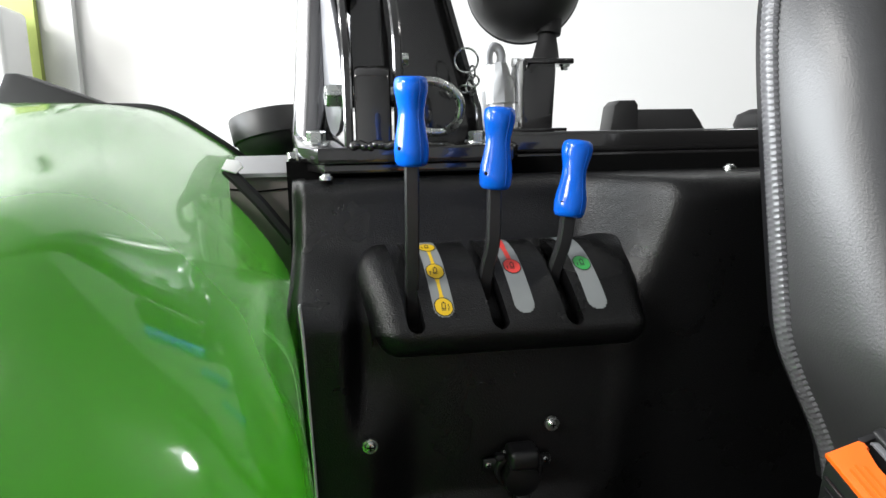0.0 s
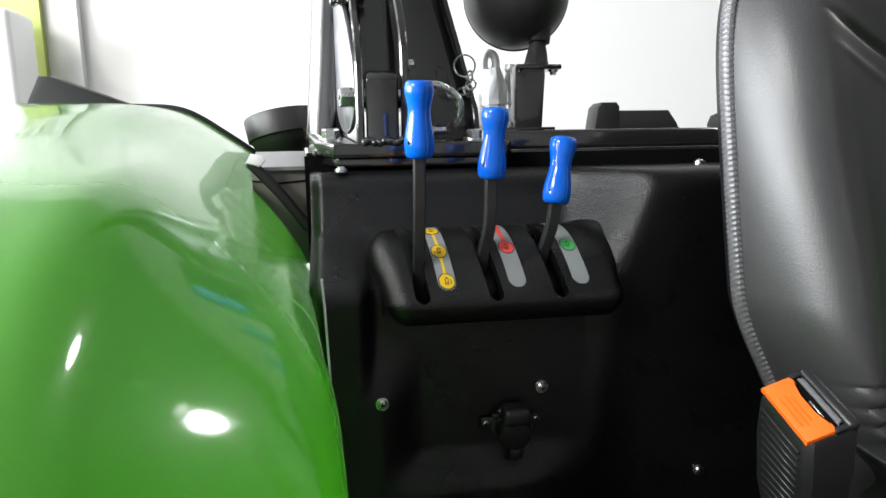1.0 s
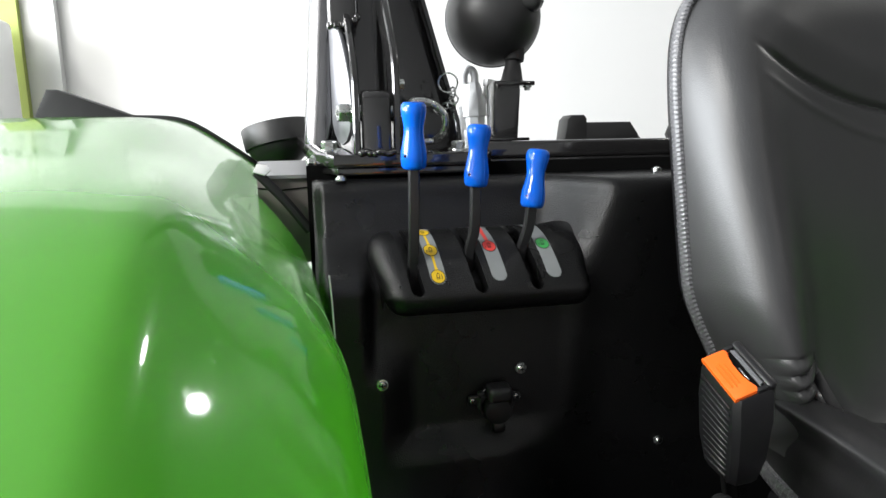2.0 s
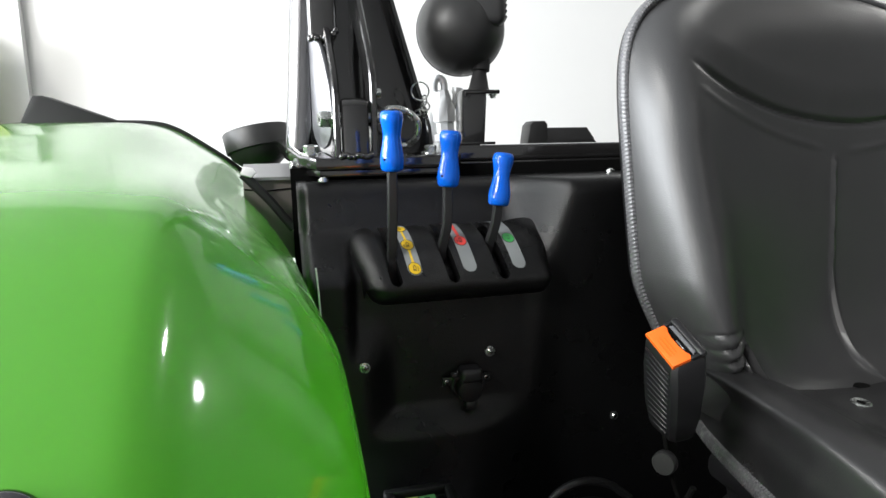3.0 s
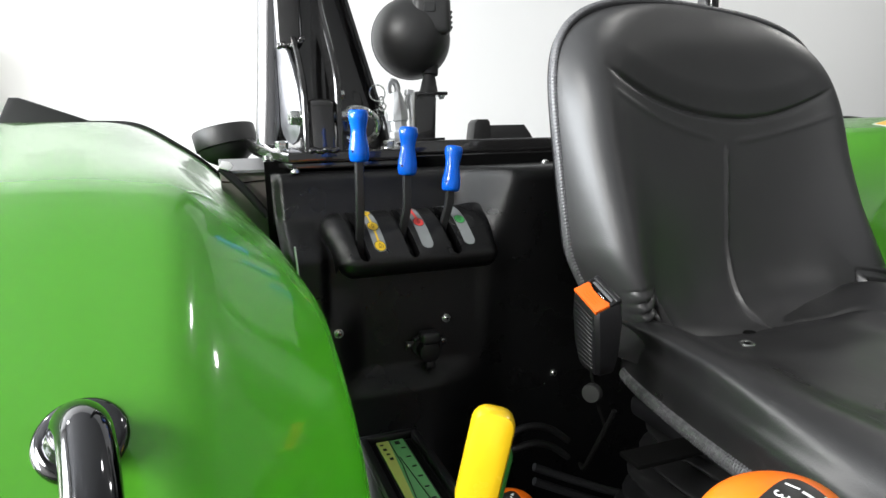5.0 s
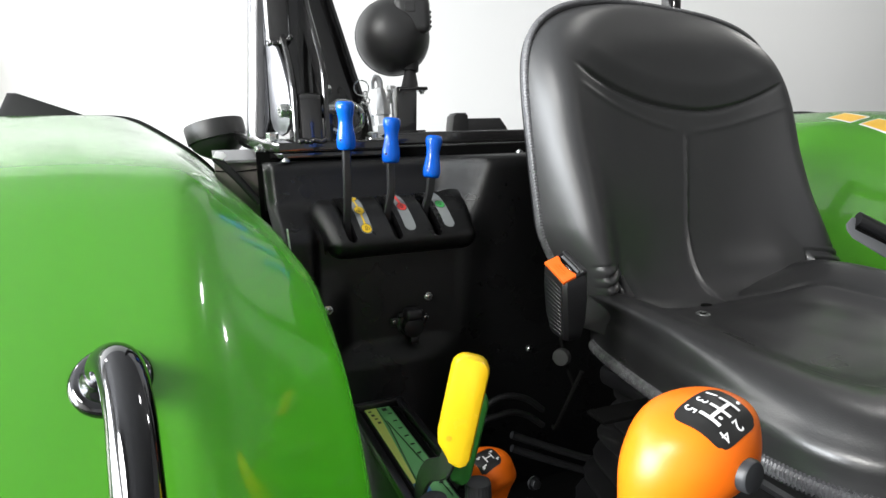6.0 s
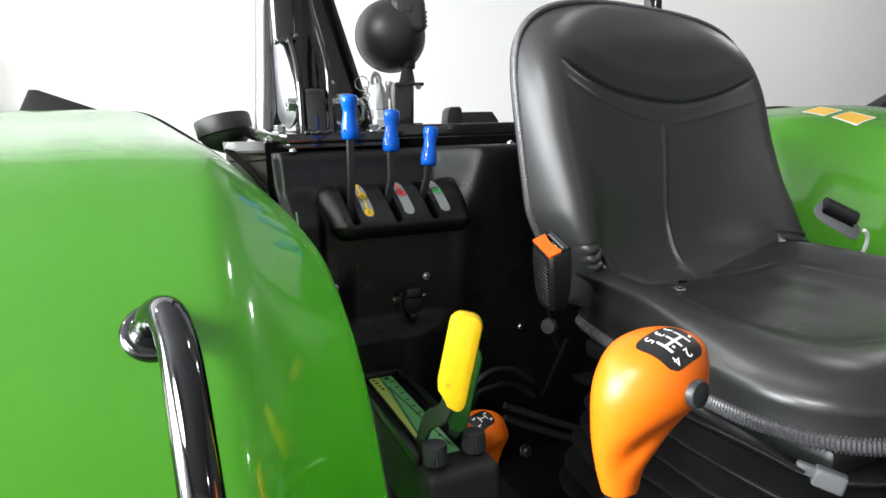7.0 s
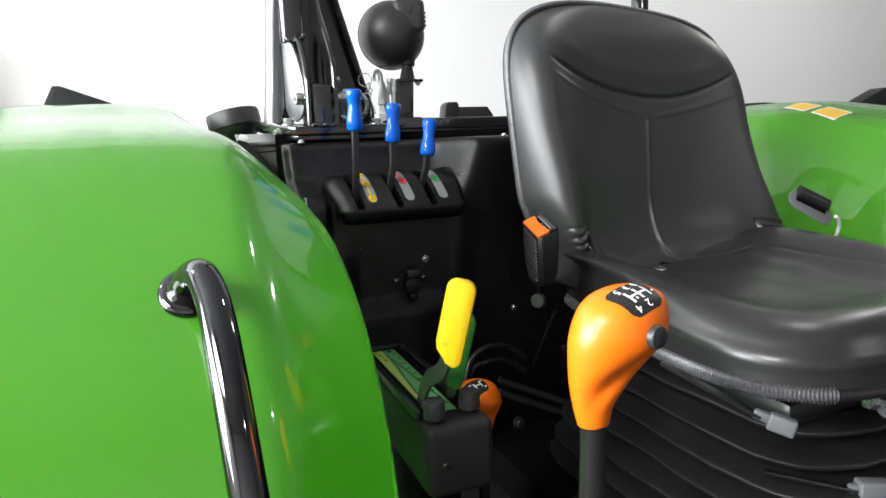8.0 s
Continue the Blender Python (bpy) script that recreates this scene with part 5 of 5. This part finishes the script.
def buckle():
    bk = thing("belt_buckle", (0.306, 0.268, 1.10), "black seat belt buckle with orange release button", "buckle")
    wide, thick = Vector((0.08, -0.89, -0.45)).normalized(), Vector((0.92, -0.10, 0.36))
    up = wide.cross(thick).normalized()
    top, foot = Vector((0.3085, 0.2745, 1.2405)), Vector((0.316, 0.286, 1.155))
    m = axes(top, wide, up)                      # across, up out of the top, towards the ribbed side
    low = axes(foot, Vector((0.12, -0.96, -0.22)), Vector((0, 0, 1)))
    bm = bmesh.new()
    rows = []
    for k, (f, w, h) in enumerate(((0.0, 0.019, 0.013), (0.0, 0.0215, 0.0155), (0.05, 0.0228, 0.0168), (0.30, 0.0240, 0.0170), (0.70, 0.0215, 0.0160), (0.95, 0.0170, 0.0135), (1.0, 0.0145, 0.0115))):
        a = m.lerp(low, f)
        c = 0.004
        ring_pts = [(w - c, -h), (w, -h + c), (w, h - c), (w - c, h), (-w + c, h), (-w, h - c), (-w, -h + c), (-w + c, -h)]
        rows.append([bm.verts.new(a @ Vector((u, 0, v))) for u, v in ring_pts])
    quads(bm, rows, close_u=True)
    bm.faces.new(rows[0])
    bm.faces.new(list(reversed(rows[-1])))
    case = part("case", bm, M_SMOOTH, bk, angle=30)
    bm = bmesh.new()
    for k in range(13):
        a = m.lerp(low, 0.10 + 0.066 * k)
        turn = a.to_3x3().normalized().to_4x4()
        box(bm, a @ Vector((0, 0, 0.0176 - 0.0002 * k)), (0.034 - 0.0009 * k, 0.0022, 0.0016), 0.0004, 1, turn=turn)
    tagged(part("grip_ribs", bm, M_SMOOTH, case), kind="stuff")
    turn = m.to_3x3().to_4x4()
    bm = bmesh.new()
    edge = [(-0.0205, 0.0160), (0.0205, 0.0160), (0.0205, -0.0030), (0.0150, -0.0030), (0.0125, 0.0005), (0.006, 0.0018), (-0.006, 0.0018), (-0.0125, 0.0005), (-0.0150, -0.0030), (-0.0205, -0.0030)]
    prism(bm, edge, 0.006, m @ axes((0, 0.0004, 0), (1, 0, 0), (0, 0, 1)), 0.0014)
    button = part("release_button", bm, M_BUTTON, bk, "orange release button")
    bm = bmesh.new()
    for k, w in enumerate((0.018, 0.022, 0.020)):
        box(bm, m @ Vector((0.001, 0.0035, 0.0055 + 0.0032 * k)), (w, 0.0004, 0.0013), 0.0, 1, turn=turn)
    tagged(part("embossed_bars", bm, M_EMBOSS, button, smooth=False), kind="stuff")
    bm = bmesh.new()
    box(bm, m @ Vector((0, 0.0004, -0.0035)), (0.034, 0.0016, 0.0110), 0.0004, 1, turn=turn)
    part("tongue_slot", bm, M_DARK, bk)
    bm = bmesh.new()
    box(bm, m @ Vector((0.004, 0.0011, -0.0020)), (0.012, 0.0022, 0.0012), 0.0003, 1, turn=turn)
    part("latch", bm, M_ZINC, bk)
    bm = bmesh.new()
    prism(bm, [(-0.0175, -0.0055), (0.0175, -0.0055), (0.0160, -0.0085), (-0.0160, -0.0085)], 0.005, m @ axes((0, 0.0006, 0), (1, 0, 0), (0, 0, 1)), 0.0005)
    part("slot_lip", bm, M_GREYPL, bk, "paler grey lip of the tongue slot")
    bm = bmesh.new()
    box(bm, m @ Vector((0, 0.0010, -0.0122)), (0.0445, 0.0080, 0.0075), 0.0026, 3, turn=turn)
    for side in (-1, 1):
        box(bm, m @ Vector((side * 0.0198, 0.0006, -0.0060)), (0.0036, 0.0060, 0.0100), 0.0012, 2, turn=turn)
    part("rim", bm, M_SMOOTH, bk)
    return bk


bk = buckle()
# strap, wire and seat bracket are coloured as if in deep shade
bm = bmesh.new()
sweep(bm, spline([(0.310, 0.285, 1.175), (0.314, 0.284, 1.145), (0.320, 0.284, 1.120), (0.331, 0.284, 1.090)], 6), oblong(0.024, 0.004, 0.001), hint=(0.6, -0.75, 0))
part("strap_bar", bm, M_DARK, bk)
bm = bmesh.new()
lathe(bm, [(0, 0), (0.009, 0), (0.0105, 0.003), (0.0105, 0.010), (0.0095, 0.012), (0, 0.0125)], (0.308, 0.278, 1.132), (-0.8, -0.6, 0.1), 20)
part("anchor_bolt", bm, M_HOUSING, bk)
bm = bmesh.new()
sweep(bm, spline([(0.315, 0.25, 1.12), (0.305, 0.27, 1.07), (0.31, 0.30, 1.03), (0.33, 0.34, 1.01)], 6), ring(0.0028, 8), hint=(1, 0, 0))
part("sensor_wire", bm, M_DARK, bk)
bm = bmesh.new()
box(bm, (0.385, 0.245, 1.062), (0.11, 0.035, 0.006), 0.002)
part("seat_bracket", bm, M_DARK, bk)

tg = thing("belt_tongue", (0.93, 0.33, 1.20), "grey steel seat belt tongue and black webbing beside the seat", "seat belt")
m = axes((0.925, 0.335, 1.218), (0.81, -0.35, -0.46), (0.55, 0.45, 0.80)) @ Matrix.Scale(0.88, 4)
bm = bmesh.new()
prism(bm, [(-0.052, 0.002), (-0.050, -0.010), (-0.036, -0.022), (0.030, -0.030), (0.046, -0.026), (0.054, -0.006), (0.050, 0.006), (0.036, 0.024), (-0.030, 0.026), (-0.042, 0.022)], 0.004, m, 0.0014)
part("plate", bm, M_GREYPL, tg, "dull grey coated plate")
bm = bmesh.new()
box(bm, m @ Vector((0.0, 0.004, 0.0022)), (0.062, 0.012, 0.002), 0.0006, 1, turn=m.to_3x3().normalized().to_4x4())
part("slot", bm, M_DARK, tg)
bm = bmesh.new()
sweep(bm, [m @ Vector((u, 0.019, 0.007)) for u in (-0.035, -0.033, 0.033, 0.035)], [(a * 0.013, b * 0.009) for a, b in ring(1.0, 20)], hint=m.to_3x3() @ Vector((0, 0, 1)))
part("webbing_roll", bm, M_SMOOTH, tg, "black webbing folded over the tongue bar")
bm = bmesh.new()
sweep(bm, spline([(0.978, 0.322, 1.196), (0.990, 0.324, 1.188), (1.000, 0.330, 1.172), (1.006, 0.34, 1.150)], 6), ring(0.0035, 8), hint=(0, 1, 0))
part("wire", bm, M_SILVER, tg)
bm = bmesh.new()
box(bm, (0.94, 0.33, 1.10), (0.05, 0.02, 0.09), 0.004)
part("anchor", bm, M_SMOOTH, tg)

# dark arm past the seat top
bm = bmesh.new()
box(bm, (0.80, 0.72, 1.69), (0.13, 0.03, 0.03), 0.006)
box(bm, (0.845, 0.72, 1.56), (0.03, 0.03, 0.31), 0.006)
tagged(part("belt_post", bm, M_PAINTED), "black steel post rising behind the seat", "post")

# ---- control quadrant ----
qd = thing("control_quadrant", (0.12, 0.28, 0.73), "black plastic control box with slotted decal top", "control box")
bm = bmesh.new()
box(bm, (0.1175, 0.285, 0.999), (0.084, 0.30, 0.087), 0.011, 4)
part("housing", bm, M_HOUSING, qd)
# pedestal coloured near black for the shade under the box
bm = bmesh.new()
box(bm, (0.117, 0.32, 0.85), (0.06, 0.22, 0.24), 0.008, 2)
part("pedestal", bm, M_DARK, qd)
bm = bmesh.new()
for rx in (0.080, 0.1445):
    box(bm, (rx, 0.300, 1.046), (0.010, 0.26, 0.012), 0.003, 2)
box(bm, (0.112, 0.432, 1.046), (0.075, 0.010, 0.012), 0.003, 2)
part("raised_edge", bm, M_SMOOTH, qd)
bm = bmesh.new()
for sx in (0.0885, 0.134):
    box(bm, (sx, 0.30, 1.0432), (0.006, 0.24, 0.002))
part("slot", bm, M_DARK, qd, smooth=False)
dec = bmesh.new()
box(dec, (0.111, 0.30, 1.0440), (0.034, 0.25, 0.001))
dec = part("decal", dec, M_DECG, qd, "pale green and yellow scale decal", smooth=False)
bm = bmesh.new()
v = [bm.verts.new(p) for p in ((0.0942, 0.4245, 1.0452), (0.1095, 0.4245, 1.0452), (0.097, 0.20, 1.0452), (0.0942, 0.20, 1.0452))]
bm.faces.new(v)
part("yellow_field", bm, M_DECY, dec, smooth=False)
bm = bmesh.new()
v = [bm.verts.new(p) for p in ((0.0942, 0.225, 1.0456), (0.110, 0.225, 1.0456), (0.104, 0.18, 1.0456), (0.0942, 0.18, 1.0456))]
bm.faces.new(v)
part("blue_field", bm, M_DECB, dec, smooth=False)
bm = bmesh.new()
for k in range(9):
    box(bm, (0.122, 0.40 - k * 0.023, 1.0456), (0.005, 0.0022, 0.0004))
for k in range(4):
    box(bm, (0.099 + 0.001 * k, 0.415 - k * 0.012, 1.0456), (0.004, 0.003 + 0.002 * (k % 2), 0.0004))
box(bm, (0.1185, 0.415, 1.0456), (0.006, 0.008, 0.0004))
sweep(bm, [(0.110, 0.424, 1.0455), (0.110, 0.36, 1.0455), (0.0975, 0.20, 1.0455)], oblong(0.0008, 0.0006, 0.0001))
sweep(bm, [(0.112, 0.38, 1.0455), (0.124, 0.19, 1.0455)], oblong(0.0008, 0.0006, 0.0001))
part("scale_mark", bm, M_INK, dec, smooth=False)
screw("housing_screw", (0.096, 0.1345, 0.998), (0, -1, 0), 0.0055, "dark cross-head screw", qd, metal=M_STEEL)


def stop_knob(at, label):
    kn = thing("stop_knob", at, label, "knob", "black ribbed stop knobs")
    bm = bmesh.new()
    n = 44
    rows = []
    for r, h in ((0.0, 0.0), (0.0125, 0.0), (0.0130, 0.002), (0.0128, 0.018), (0.0118, 0.0205), (0.006, 0.0215), (0.0, 0.0215)):
        rows.append([bm.verts.new(Vector(at) + Vector(((r * (1 - 0.06 * (k % 2 if 0.012 < r else 0))) * math.cos(k * math.tau / n), (r * (1 - 0.06 * (k % 2 if 0.012 < r else 0))) * math.sin(k * math.tau / n), h))) for k in range(n)])
    quads(bm, rows, close_u=True)
    bmesh.ops.remove_doubles(bm, verts=bm.verts, dist=1e-6)
    part("cap", bm, M_BUTTONGREY, kn, angle=20)
    bm = bmesh.new()
    lathe(bm, [(0, -0.006), (0.005, -0.006), (0.005, 0.001), (0, 0.001)], at, (0, 0, 1), 10)
    part("stud", bm, M_STEEL, kn)
    return kn


stop_knob((0.093, 0.158, 1.047), "black ribbed stop knob on the control box")
stop_knob((0.141, 0.166, 1.047), "black ribbed stop knob on the control box")


def paddle_lever(low, high, bar, colour, label, word):
    pl = thing("paddle_lever", bar[0], label, "lever")
    low, high = Vector(low), Vector(high)
    ax = (high - low).normalized()
    wide = Vector((0.93, -0.36, 0))
    wide = (wide - ax * wide.dot(ax)).normalized()
    m = axes(low, wide, ax)
    h = (high - low).length
    bm = bmesh.new()
    a, r = 0.0155, 0.011
    out = [(-a + 0.002, 0.018), (-a, 0.026), (-a, h - r)] + [(-a + r - r * math.cos(t), h - r + r * math.sin(t)) for t in (0.4, 0.8, 1.2, 1.57)]
    out += [(a - r + r * math.sin(t), h - r + r * math.cos(t)) for t in (0.0, 0.4, 0.8, 1.2, 1.57)] + [(a, 0.010), (a - 0.002, 0.004), (a - 0.007, 0.0005), (a - 0.012, 0.001), (a - 0.018, 0.006)]
    prism(bm, out, 0.021, m, 0.0055)
    grip = part("grip", bm, colour, pl, word)
    bm = bmesh.new()
    nrm = m.to_3x3() @ Vector((0, 0, 1))
    if nrm.y > 0:
        nrm = -nrm
    # hole's shade painted: deeper yellow on the yellow grip, near black on the other
    lathe(bm, [(0, 0.0002), (0.0024, 0.0002), (0.0024, -0.004), (0, -0.004)], m @ Vector((-0.006, 0.026, 0)) + nrm * 0.0105, nrm, 14)
    part("pin_hole", bm, M_STY if colour is M_YELLOW else M_DARK, grip)
    bm = bmesh.new()
    sweep(bm, spline(bar, 8), oblong(0.004, 0.020, 0.001), hint=(0, 1, 0))
    part("bar", bm, M_STEEL, pl)
    return pl


paddle_lever((0.0915, 0.1116, 1.1245), (0.1135, 0.106, 1.217), [(0.0885, 0.195, 1.02), (0.0885, 0.185, 1.06), (0.089, 0.160, 1.093), (0.092, 0.128, 1.113), (0.095, 0.113, 1.135)], M_YELLOW,
             "black lever with smooth yellow plastic paddle grip", "yellow plastic grip")
paddle_lever((0.1115, 0.158, 1.080), (0.1325, 0.150, 1.168), [(0.134, 0.22, 1.02), (0.134, 0.205, 1.05), (0.130, 0.18, 1.072), (0.122, 0.163, 1.090)], M_GREENGRIP,
             "black lever with green plastic paddle grip", "green plastic grip")

# ---- gear levers ----


def gear_knob(at, size, rod_to, label, digits, button, lean=1.0):
    """A pistol-shaped shift knob: stacked ovals that lean over towards its top."""
    gk = thing("gear_lever", rod_to, label, "gear lever", "orange gear levers")
    at = Vector(at)
    rows_in = [(0.0, 0.0, 0.004, 0.0125), (0.0, 0.0, 0.005, 0.0145), (0.0, 0.0, 0.008, 0.0155), (0.0, 0.0, 0.022, 0.0190), (0.0050, -0.001, 0.042, 0.0275), (0.0128, -0.003, 0.062, 0.0368),
               (0.0180, -0.005, 0.080, 0.0422), (0.0222, -0.006, 0.094, 0.0430), (0.0254, -0.006, 0.106, 0.0398), (0.0290, -0.005, 0.114, 0.0335), (0.0312, -0.004, 0.1195, 0.0215),
               (0.0322, -0.004, 0.1218, 0.010), (0.0322, -0.004, 0.122, 0.0)]
    fine = spline([(a * lean, b, c) for a, b, c, r in rows_in], 5)
    rad = [p[0] * 0.96 for p in spline([(r, 0, 0) for a, b, c, r in rows_in], 5)]
    bm = bmesh.new()
    n = 40
    rows = []
    for p, r in zip(fine, rad):
        r = max(r, 0.00002)
        row = []
        for k in range(n):
            a = k * math.tau / n
            dx, dy = r * math.cos(a), r * 0.80 * math.sin(a)
            # finger hollow on the side that faces the driver
            hollow = 0.0100 * math.exp(-((p[2] - 0.057 - 0.022 * math.sin(a + 1.3)) / 0.016) ** 2) * max(0.0, math.cos(a + 1.35)) ** 2
            nose = 0.0085 * math.exp(-((p[2] - 0.074) / 0.015) ** 2) * max(0.0, math.cos(a + 0.65)) ** 3
            f = 1 - (hollow - nose) / max(r, 0.004)
            row.append(bm.verts.new(at + size * Vector((p[0] + dx * f, p[1] + dy * f, p[2]))))
        rows.append(row)
    quads(bm, rows, close_u=True)
    knob = part("knob", bm, M_ORANGE, gk, "glossy orange plastic knob", angle=80)
    # black shift-pattern plate on the crown, read from the driver's seat
    tree = tree_of(knob)
    m = axes(at + size * Vector((0.030 * lean - 0.004, -0.021, 0.116)), (-1, -0.36, 0.10), (0.36, -1, -0.45))

    def lay(px, py, off):
        return onto(tree, m, px * size, py * size, off)
    bm = bmesh.new()
    nu = 14
    grid = []
    for i in range(nu + 1):
        row = []
        for j in range(nu + 1):
            uu, vv = j / nu * 2 - 1, i / nu * 2 - 1
            f = 1 - 0.16 * (uu * vv) ** 4
            row.append(bm.verts.new(lay(uu * (0.0195 - 0.0025 * vv) * f, vv * 0.0170 * f, 0.0006)))
        grid.append(row)
    quads(bm, grid)
    plate_ob = part("pattern_plate", bm, M_INK, knob, "black plate with white shift pattern")
    bm = bmesh.new()

    def stroke(x0, y0, x1, y1, w=0.0022):
        a, b = Vector((x0, y0)), Vector((x1, y1))
        t = (b - a).normalized()
        s = Vector((-t.y, t.x)) * w / 2
        for k in range(8):
            p, q = a.lerp(b, k / 8), a.lerp(b, (k + 1) / 8)
            bm.faces.new([bm.verts.new(lay(c.x, c.y, 0.0015)) for c in (p - s, q - s, q + s, p + s)])
    gates = (-0.0095, 0.0, 0.0095) if digits > 4 else (-0.006, 0.006)
    for c in gates:
        stroke(c, -0.0065, c, 0.0065)
    stroke(gates[0], 0.0, gates[-1], 0.0)
    part("shift_pattern", bm, M_WHITE, plate_ob, smooth=False)
    words = [("1", -0.0105, -0.0115), ("3", 0.0, -0.0115), ("5", 0.0105, -0.0115), ("2", 0.0, 0.0115), ("4", 0.0105, 0.0115)]
    if digits > 4:
        for word, px, py in words:
            mm = m.copy()
            mm.translation = lay(px, py, 0.0022)
            near = [lay(px + dx, py + dy, 0.0) for dx, dy in ((0.002, 0), (-0.002, 0), (0, 0.002), (0, -0.002))]
            mm = axes(lay(px, py, 0.0013), near[0] - near[1], near[2] - near[3])
            lettering(word, 0.0100 * size, mm, M_WHITE, plate_ob)
        for px, py in ((-0.0165, 0.002), (0.0045, 0.0035)):
            bm = bmesh.new()
            n2 = m.to_3x3() @ Vector((0, 0, 1))
            lathe(bm, [(0.0011, 0.0), (0.0011, 0.0008), (0, 0.0008)], lay(px, py, 0.0006), n2, 12)
            part("dot", bm, M_WHITE, plate_ob, smooth=False)
    else:
        for px, py in ((-0.012, -0.008), (-0.012, 0.008), (0.012, -0.008), (0.012, 0.008)):
            bm = bmesh.new()
            for dx, dy, w, h in ((0, 0, 0.006, 0.0022), (0.001, 0.002, 0.003, 0.002)):
                bm.faces.new([bm.verts.new(lay(px + dx + a * w / 2, py + dy + b * h / 2, 0.0012)) for a, b in ((-1, -1), (1, -1), (1, 1), (-1, 1))])
            part("pictogram", bm, M_WHITE, plate_ob, smooth=False)
    if button:
        ax = Vector((0.22, -0.97, 0.08)).normalized()
        start = at + Vector((0.0240, -0.006, 0.0845)) + ax * 0.12
        at_b, nrm, _, _ = tree.ray_cast(start, -ax)
        bm = bmesh.new()
        lathe(bm, [(0, -0.01), (0.0098, -0.01), (0.0098, 0.0025), (0.0088, 0.0042), (0.005, 0.005), (0, 0.0052)], at_b, (ax + nrm).normalized(), 26)
        part("button", bm, M_BUTTONGREY, knob, "grey push button")
    bm = bmesh.new()
    sweep(bm, [at + Vector((0, 0, 0.006)) * size, at + Vector((0.0, 0.0, -0.02)) * size, Vector(rod_to)], ring(0.0115 * (1 if size > 0.8 else 0.7), 20), hint=(0, 1, 0))
    part("rod", bm, M_PAINTED, gk, "glossy black rod")
    return gk


gear_knob((0.156, -0.060, 1.112), 1.0, (0.146, -0.055, 0.73), "orange gear lever knob with black shift plate and grey button", 6, True)
gear_knob((0.223, 0.305, 0.925), 0.78, (0.222, 0.31, 0.75), "small orange gear lever knob with black shift plate", 4, False, -0.5)

# pipes and bolts in the dark behind
for k, (dz, dy) in enumerate(((0.0, 0.0), (-0.022, 0.0))):
    bm = bmesh.new()
    sweep(bm, spline([(0.33, 0.46, 0.945 + dz), (0.38, 0.455, 0.92 + dz), (0.46, 0.45, 0.882 + dz), (0.52, 0.45, 0.86 + dz)], 5), ring(0.006, 12), hint=(0, 1, 0))
    tagged(part("steel_pipe", bm, M_STEEL), "dark steel hydraulic pipe in the footwell shadow", "pipe", "hydraulic pipes")
screw("frame_bolt", (0.365, 0.454, 0.859), (0, -1, 0.2), 0.011, "dull hex bolt in the footwell shadow", hexed=True, metal=M_STEEL)

for bow, dz in ((0.0, 0.0), (0.5, -0.026)):
    bm = bmesh.new()
    q = 1 - 0.3 * bow
    sweep(bm, spline([(0.262 + 0.010 * bow, 0.455, 0.93), (0.266 + 0.010 * bow, 0.452, 0.972 + dz * 0.3), (0.276 + 0.008 * bow, 0.450, 0.998 + dz * 0.6),
                      (0.297, 0.450, 1.011 + dz), (0.325, 0.452, 1.012 + dz), (0.355, 0.456, 1.000 + dz), (0.385, 0.460, 0.975 + dz)], 6), ring(0.0050, 12), hint=(0, 1, 0))
    tagged(part("rubber_hose", bm, M_BELLOWS), "black rubber hose curving through the footwell shadow", "hose", "footwell hoses")
